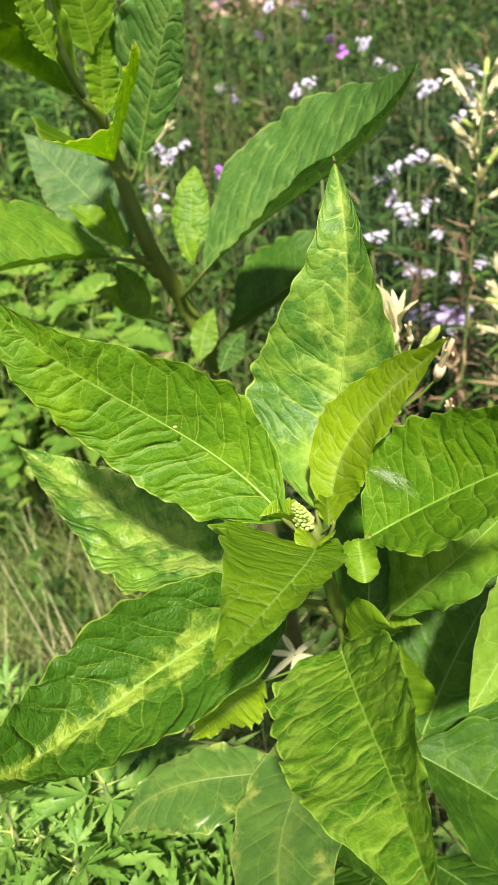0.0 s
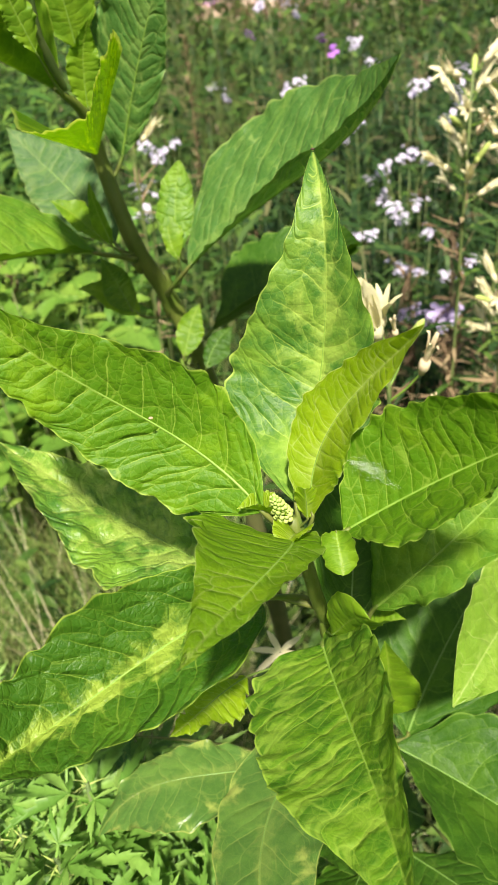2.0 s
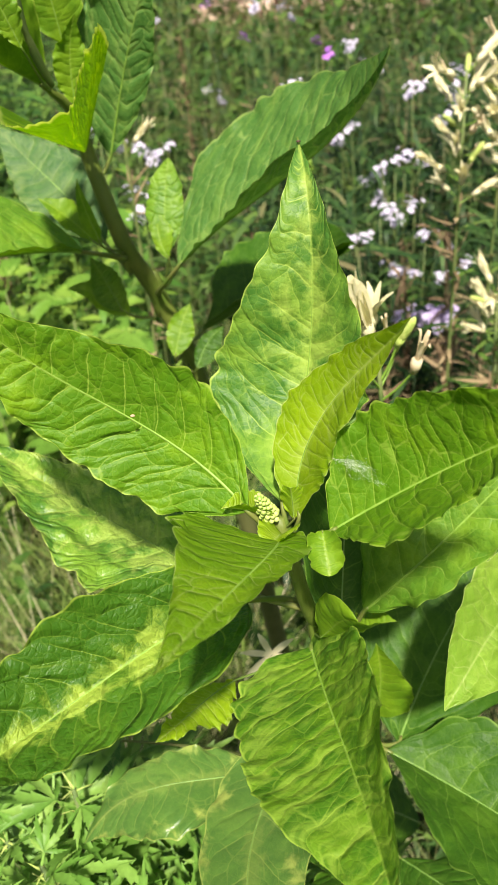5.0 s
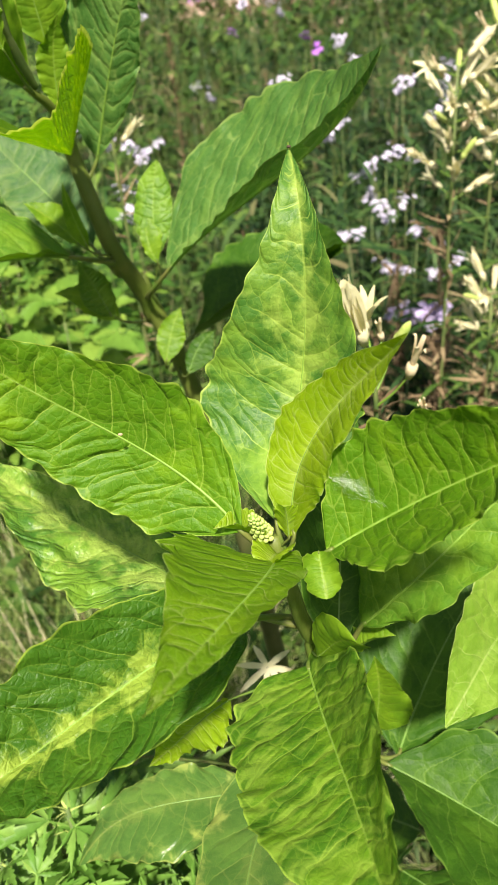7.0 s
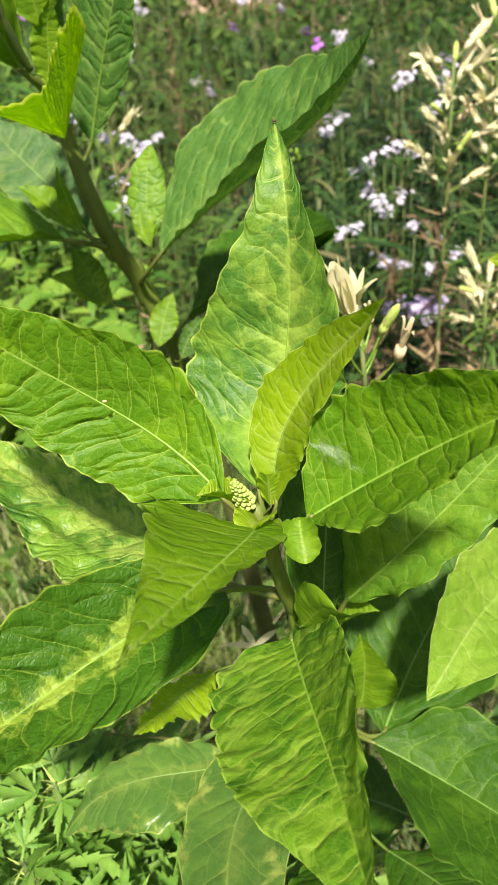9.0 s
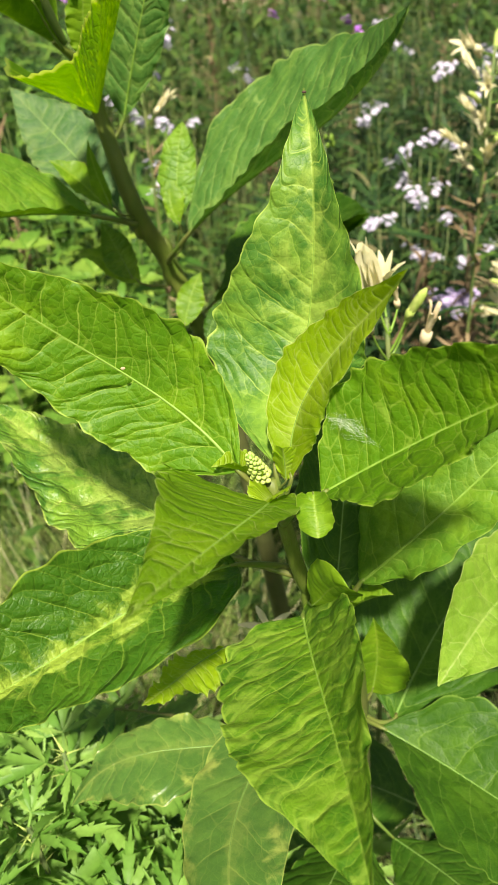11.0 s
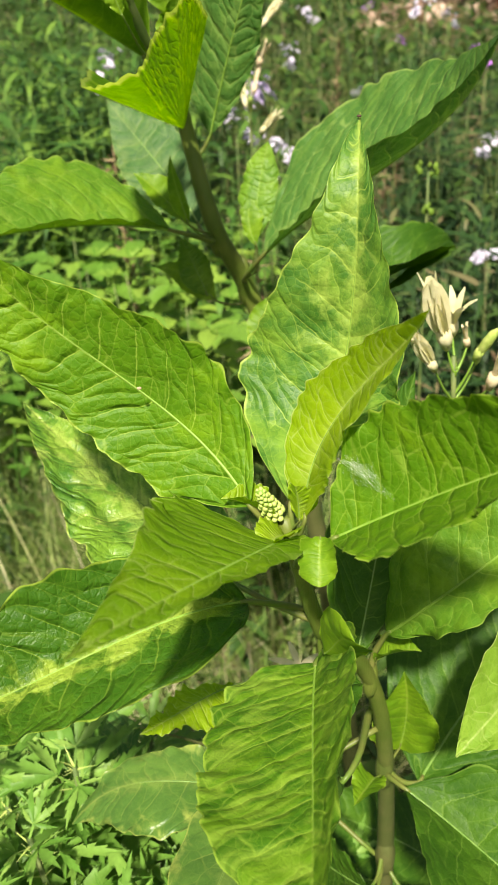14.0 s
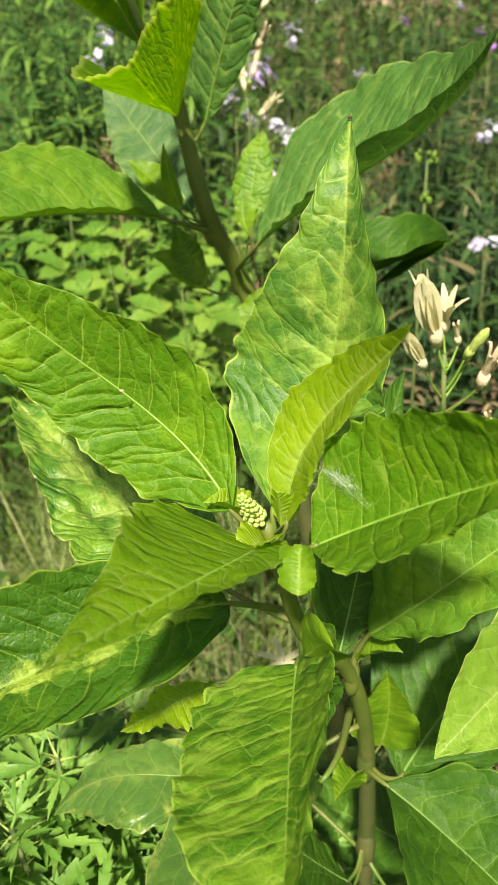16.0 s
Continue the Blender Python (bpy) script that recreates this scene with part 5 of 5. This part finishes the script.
def near_raceme():
    """The spike just behind the pokeweed, with a few large flowers, a bud and withered ones."""
    rng = random.Random(41)
    thing = empty("cream_flower_stalk", (0.078, 0.455, 0.0), "stalk with plump cream tubular flowers, a yellow-green bud and withered petals", "flower", "cream flower stalks")
    stalk_part(thing, [(0.078, 0.455, -0.02), (0.077, 0.452, 0.7), (0.074, 0.440, 1.165), (0.0715, 0.442, 1.190)], 0.0030)
    for base, top, kind, foot in (((0.0671, 0.440, 1.1973), (0.0558, 0.430, 1.2389), "wide", 1.178), ((0.0609, 0.425, 1.1906), (0.0493, 0.413, 1.2163), "wide", 1.160),
                                  ((0.0704, 0.452, 1.1985), (0.0703, 0.445, 1.2283), "star", 1.182), ((0.0832, 0.440, 1.1903), (0.0939, 0.432, 1.2153), "bud", 1.165),
                                  ((0.0916, 0.428, 1.1788), (0.0972, 0.418, 1.2123), "faded", 1.150), ((0.1001, 0.415, 1.1577), (0.0941, 0.405, 1.1789), "faded", 1.130),
                                  ((0.0791, 0.450, 1.1924), (0.0752, 0.444, 1.2117), "faded", 1.180), ((0.0850, 0.452, 1.180), (0.0900, 0.455, 1.1960), "bud", 1.160)):
        b, t = Vector(base), Vector(top)
        root = Vector((0.0735, 0.441, foot))
        stalk_part(thing, [root, root.lerp(b, 0.55) + Vector((0, 0, -0.002)), b], 0.0010, RIB, "flower_stalk")
        pile = Pile()
        cream_flower(pile, rng, b, t - b, (t - b).length * 1.12, kind)
        pile.make("flower", BUD if kind == "bud" else (FADED if kind == "faded" else CREAM), thing)
    husks = Pile()
    for k in range(26):
        husks.add(*blade_piece(rng, (0.0745, 0.442, rng.uniform(1.02, 1.15)), k * 2.4, rng.uniform(0.012, 0.03), rng.uniform(0.0025, 0.005), rng.uniform(-0.2, 1.0), rng.uniform(-0.5, 0.9)))
    tagged(husks.make("chaff", STRAW, thing), kind="stuff")


def dry_stalk(seed):
    rng = random.Random(seed)
    thing = empty("dry_seed_stalk", (0, 0, 0), "brown dried seed stalk standing among the weeds", "dry plant", "dry seed stalks")
    h = 0.85
    stalk_part(thing, [(0, 0, -0.02), (0.02, 0.01, h * 0.5), (0, 0.02, h)], 0.0024, STRAW)
    pile = Pile()
    for k in range(90):
        f = rng.uniform(0.45, 1.0)
        p = Vector((0.02 * (1 - abs(2 * f - 1)), 0.02 * f, h * f))
        pile.add(*blade_piece(rng, p, k * 2.4, rng.uniform(0.02, 0.06), rng.uniform(0.0065, 0.010), rng.uniform(-0.3, 1.2), rng.uniform(-0.8, 1.2), rng.uniform(-0.6, 0.6)))
    tagged(pile.make("chaff", STRAW, thing), kind="stuff")
    return thing


def lobed_leaf(rng, base, az, length, lean, bend):
    """A hand-shaped leaf cut deep into pointed, toothed lobes, each folded along its vein."""
    d = Vector((math.sin(az) * math.cos(lean), math.cos(az) * math.cos(lean), math.sin(lean)))
    side = Vector((math.cos(az), -math.sin(az), rng.uniform(-0.3, 0.3))).normalized()
    up = side.cross(d).normalized()
    verts, faces = [], []
    root = Vector(base) + d * length * 0.28
    verts += [Vector(base) - side * 0.0007, Vector(base) + side * 0.0007, root + side * 0.0007, root - side * 0.0007]
    faces.append((0, 1, 2, 3))
    shape = ((0.0, 0.16, 0.0), (0.16, 0.26, 0.0), (0.33, 0.62, 0.10), (0.36, 0.42, 0.0), (0.52, 0.66, 0.12), (0.55, 0.36, 0.0), (0.70, 0.46, 0.12), (0.73, 0.24, 0.0), (0.88, 0.14, 0.0), (1.0, 0.01, 0.0))
    for turn, size in ((0, 1.0), (0.62, 0.84), (-0.62, 0.84), (1.25, 0.52), (-1.25, 0.52)):
        turn += rng.uniform(-0.1, 0.1)
        way = d * math.cos(turn) + side * math.sin(turn)
        across = side * math.cos(turn) - d * math.sin(turn)
        reach, wide = length * 0.88 * size * rng.uniform(0.9, 1.1), length * 0.155 * size
        n = len(verts)
        for f, w, fwd in shape:
            sag = -up * reach * bend * 0.32 * f * f + up * 0.0006 * abs(turn)
            c = root + way * reach * f + sag
            verts += [c + (way * reach * fwd * 0.6 - across * wide * w) + up * wide * w * 0.28, c - up * wide * 0.05, c + (way * reach * fwd * 0.6 + across * wide * w) + up * wide * w * 0.28]
        for i in range(len(shape) - 1):
            a = n + 3 * i
            faces += [(a, a + 1, a + 4, a + 3), (a + 1, a + 2, a + 5, a + 4)]
    return verts, faces


def cut_leaf_weed(at, height, seed):
    rng = random.Random(seed)
    thing = empty("cut_leaf_weed", at, "fresh green weed with deeply cut pointed leaves", "weed", "cut-leaf weeds")
    b = Vector(at)
    top = b + Vector((rng.gauss(0, 0.03), rng.gauss(0, 0.03), height))
    stalk_part(thing, [b + Vector((0, 0, -0.02)), b.lerp(top, 0.5), top], 0.003)
    for k in range(20):
        f = 1.0 - 0.3 * (k / 19) ** 1.3
        p = b.lerp(top, f)
        size = rng.uniform(0.075, 0.105) * (0.35 + 0.65 * min((1 - f) * 9, 1))
        verts, faces = lobed_leaf(rng, p, k * 2.4 + rng.uniform(-0.3, 0.3), size, rng.uniform(0.2, 0.9), rng.uniform(0.3, 1.0))
        mesh("leaf", verts, faces, CUT, thing, None, True)
    tuft = Pile()
    for k in range(26):
        tuft.add(*blade_piece(rng, b.lerp(top, rng.uniform(0.93, 1.0)), k * 2.4, rng.uniform(0.006, 0.014), 0.0016, rng.uniform(0.2, 1.2), 0.3))
    tagged(tuft.make("bud_tuft", BUD, thing), kind="stuff")
    return thing


def bud_stalk(at, height):
    thing = empty("budding_stalk", at, "thin green stalk with a tuft of small green buds", "weed")
    b = Vector(at)
    rng = random.Random(77)
    stalk_part(thing, [b, b + Vector((0.008, 0, height * 0.5)), b + Vector((0, 0, height))], 0.003)
    for k in range(16):
        c = b + Vector((rng.gauss(0, 0.005), rng.gauss(0, 0.005), height - (0.0, 0.008, 0.05, 0.055)[k % 4] + rng.gauss(0, 0.003)))
        bm = bmesh.new()
        bmesh.ops.create_icosphere(bm, subdivisions=1, radius=rng.uniform(0.0024, 0.0040))
        for vert in bm.verts:
            vert.co = c + Vector((vert.co.x, vert.co.y, vert.co.z * 1.3))
        me = bpy.data.meshes.new("bud")
        bm.to_mesh(me)
        bm.free()
        me.materials.append(FRESH)
        ob = new("bud", me)
        ob.parent = thing
        ob.matrix_parent_inverse = Matrix.Translation(-thing.location)


def dead_heap():
    """A low heap of fallen dry leaves and bracken at the far edge of the meadow."""
    rng = random.Random(31)
    pile = Pile()
    for _ in range(2600):
        x, y = rng.gauss(0.7, 0.75), rng.gauss(9.6, 0.6)
        h = 0.6 * math.exp(-((x - 0.7) ** 2) / 0.9 - ((y - 9.6) ** 2) / 0.5)
        size = rng.uniform(0.05, 0.14)
        pile.add(*broad_piece(rng, (x, y, h * rng.uniform(0.5, 1.0)), rng.uniform(0, 6.28), size * 1.7, size * 0.8, rng.uniform(-0.4, 0.6), rng.uniform(-0.5, 1.0)))
    tagged(pile.make("dead_leaf_heap", DRY), "heap of reddish-brown dead leaves", "leaf heap", "", "stuff")


def near_grass():
    """Fine pale grass close to the pokeweeds, on one side."""
    rng = random.Random(25)
    pile = Pile()
    for _ in range(11500):
        x, y = rng.uniform(-1.05, 0.0), rng.uniform(0.45, 1.95)
        pile.add(*blade_piece(rng, (x - 0.08 * y, y, -0.02), rng.uniform(0, 6.28), rng.uniform(0.25, 0.7), rng.uniform(0.003, 0.0062), rng.uniform(0.5, 1.5), rng.uniform(0.2, 2.9)))
    tagged(pile.make("fine_grass", PALE_GRASS), "fine tangled pale green and straw grass", "grass", "", "stuff")


near_grass()
def far_hedge():
    """A rough hedge that closes the meadow far off."""
    rng = random.Random(26)
    pile = Pile()
    for _ in range(9000):
        a = rng.uniform(-0.75, 0.45)
        r = rng.gauss(21, 1.6)
        x, y = r * math.sin(a), r * math.cos(a)
        top = 1.7 + 0.9 * noise.noise(Vector((a * 9, 0.5, 2)))
        size = rng.uniform(0.16, 0.4)
        pile.add(*broad_piece(rng, (x, y, rng.uniform(0.0, 1.0) ** 0.7 * top), rng.uniform(0, 6.28), size * 1.4, size, rng.uniform(-0.3, 1.0), rng.uniform(0.0, 1.0)))
    tagged(pile.make("hedge", HERB), "rough dark green hedge at the end of the meadow", "hedge", "", "stuff")


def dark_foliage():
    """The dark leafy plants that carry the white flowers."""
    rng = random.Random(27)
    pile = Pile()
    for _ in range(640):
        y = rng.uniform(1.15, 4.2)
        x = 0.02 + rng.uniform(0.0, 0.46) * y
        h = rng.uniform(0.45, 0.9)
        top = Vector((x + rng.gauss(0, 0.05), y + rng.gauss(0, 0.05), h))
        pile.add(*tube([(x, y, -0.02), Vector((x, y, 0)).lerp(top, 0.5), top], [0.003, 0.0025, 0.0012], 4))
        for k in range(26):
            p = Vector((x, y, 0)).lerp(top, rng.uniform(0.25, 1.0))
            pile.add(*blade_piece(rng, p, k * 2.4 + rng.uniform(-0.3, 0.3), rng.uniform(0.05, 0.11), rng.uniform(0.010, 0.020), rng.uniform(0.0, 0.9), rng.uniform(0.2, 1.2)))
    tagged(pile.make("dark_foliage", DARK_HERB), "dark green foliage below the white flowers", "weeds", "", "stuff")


far_hedge()
dark_foliage()
grass()
outer_meadow()
undergrowth()
tall_herbs()
bramble()
dead_heap()

near_raceme()
for i, (x, y, h) in enumerate([(-0.48, 1.40, 0.80), (-0.42, 1.32, 0.84), (-0.36, 1.25, 0.83), (-0.53, 1.47, 0.84), (-0.33, 1.42, 0.72), (-0.60, 1.42, 0.80), (-0.46, 1.20, 0.80), (-0.27, 1.32, 0.72), (-0.68, 1.50, 0.82), (-0.40, 1.52, 0.70)]):
    bramble_shoot((x, y, 0.0), h, 300 + i, 0.055 + 0.012 * (i % 3))
cream_raceme("cream_flower_stalk", (0.25, 1.0, 0.0), 1.22, 0.87, 22, 42, 0.040, (0.0, 0.0))
cream_raceme("cream_flower_stalk", (0.295, 1.02, 0.0), 1.24, 0.87, 20, 46, 0.040, (0.01, 0.0))
cream_raceme("cream_flower_stalk", (0.32, 1.03, 0.0), 1.25, 0.85, 22, 43, 0.040, (0.02, 0.0))
cream_raceme("cream_flower_stalk", (0.325, 0.98, 0.0), 0.95, 0.91, 16, 44, 0.040, (-0.02, 0.0))
cream_raceme("cream_flower_stalk", (-0.18, 1.08, 0.0), 1.26, 0.90, 9, 45, 0.042, (0.02, 0.0), "near")
bud_stalk((0.06, 1.0, 0.0), 1.135)


def star_flower(at):
    """A fallen-open cream flower with narrow petals, caught between the lower leaves."""
    rng = random.Random(88)
    thing = empty("cream_flower", at, "open cream flower with narrow petals among the leaves", "flower")
    c = Vector(at)
    stalk_part(thing, [c + Vector((0.004, 0.02, -0.10)), c + Vector((0.002, 0.008, -0.05)), c], 0.0011)
    for k in range(7):
        a = k * 0.9 + rng.uniform(-0.15, 0.15)
        d = Vector((math.cos(a), 0.55 * math.sin(a), 0.83 * math.sin(a)))
        s = d.cross(Vector((0, -0.83, 0.55))).normalized()
        verts = []
        for i in range(5):
            f = i / 4
            p = c + d * 0.020 * f + Vector((0, -0.004 * f, -0.003 * f * f))
            w = 0.0019 * (0.6, 1.0, 1.1, 0.9, 0.3)[i]
            verts += [p - s * w, p + Vector((0, 0.0004, 0.0003)), p + s * w]
        faces = []
        for i in range(4):
            faces += [(3 * i, 3 * i + 1, 3 * i + 4, 3 * i + 3), (3 * i + 1, 3 * i + 2, 3 * i + 5, 3 * i + 4)]
        mesh("petal", verts, faces, CREAM, thing)


star_flower((-0.007, 0.338, 1.038))

for i, (x, y, h) in enumerate([(-0.115, 0.229, 0.982), (-0.117, 0.270, 0.957), (-0.068, 0.220, 0.969), (-0.030, 0.234, 0.952), (-0.006, 0.194, 0.971), (-0.057, 0.175, 1.000), (-0.082, 0.172, 1.009), (-0.160, 0.323, 0.937), (-0.131, 0.338, 0.907), (-0.028, 0.307, 0.876), (-0.063, 0.231, 0.913), (-0.111, 0.183, 1.028), (-0.153, 0.238, 1.038), (-0.126, 0.229, 1.024), (-0.185, 0.278, 1.000), (-0.173, 0.318, 0.947), (-0.107, 0.232, 0.997), (-0.149, 0.198, 1.063), (-0.064, 0.288, 0.905), (-0.190, 0.226, 1.046), (0.027, 0.302, 0.817), (-0.228, 0.446, 0.878)]):
    cut_leaf_weed((x, y, 0.0), h, 60 + i)

white = rocket_flower("white_flower", WHITE, "thin-stalked white meadow flower in loose round heads", "flower", 1.0, 51, 2, 0.0078, 10, 0.024)
lilac = rocket_flower("lilac_flower", LILAC, "pale lilac scabious-like flower head on a thin stalk", "flower", 1.0, 52, 1, 0.009, 46, 0.030)
purple = rocket_flower("purple_flower", PURPLE, "small purple meadow flower on a thin stalk", "flower", 1.0, 53, 1, 0.009, 8, 0.018)
dry = dry_stalk(54)
for proto, places in ((white, [(0.10, 2.24, 0.95), (-0.20, 1.41, 0.98), (-0.26, 1.81, 0.95), (-0.20, 1.92, 0.91), (-0.12, 2.54, 0.89), (0.39, 2.11, 0.95), (0.46, 1.90, 1.02), (0.32, 1.79, 0.89), (0.29, 1.74, 0.89), (0.25, 1.78, 0.84), (0.25, 1.67, 0.82), (0.31, 1.61, 0.84), (0.32, 1.54, 0.81), (0.19, 1.56, 0.80), (0.22, 2.11, 0.87), (0.23, 1.39, 0.81), (0.37, 1.41, 0.79), (0.13, 3.17, 1.00), (0.32, 2.93, 0.91), (0.45, 1.89, 0.96), (0.35, 2.72, 0.89), (0.05, 2.54, 1.12), (-0.28, 2.30, 1.05), (-0.33, 2.91, 1.06), (0.24, 2.09, 0.87), (-0.29, 1.59, 1.05), (0.21, 1.74, 0.73), (-0.49, 1.52, 1.17)]),
                      (lilac, [(0.28, 1.21, 0.80), (-0.25, 1.61, 1.09), (0.27, 1.39, 0.71)]),
                      (purple, [(0.21, 2.35, 0.99), (-0.01, 2.46, 1.03), (-0.13, 2.97, 1.05), (-0.10, 1.69, 0.91), (0.19, 2.54, 0.99), (-0.23, 3.15, 1.10), (-0.54, 2.32, 1.13), (-0.03, 1.83, 0.64)])):
    for i, (x, y, z) in enumerate(places):
        m = Matrix.Translation((x, y, 0)) @ Matrix.Rotation(i * 2.4, 4, "Z") @ Matrix.Diagonal((1, 1, z, 1))
        if i:
            copy_thing(proto, m)
        else:
            first = m
    proto.matrix_basis = first
for i, (x, y, z) in enumerate([(0.24, 1.30, 0.85), (0.29, 1.07, 0.87), (0.24, 1.01, 0.84), (0.29, 1.73, 0.72), (0.29, 1.18, 0.98), (0.48, 2.41, 0.60), (-0.02, 2.92, 0.76), (-0.06, 2.51, 0.78), (0.24, 2.90, 0.70), (-0.48, 1.47, 1.04), (0.26, 0.90, 0.88), (0.19, 1.21, 0.77), (0.12, 3.53, 0.73), (0.80, 3.25, 0.84), (-0.26, 3.15, 0.95), (0.57, 3.09, 0.83)]):
    m = Matrix.Translation((x, y, 0)) @ Matrix.Rotation(i * 1.7, 4, "Z") @ Matrix.Diagonal((1, 1, z / 0.85, 1))
    if i:
        copy_thing(dry, m)
    else:
        first = m
dry.matrix_basis = first
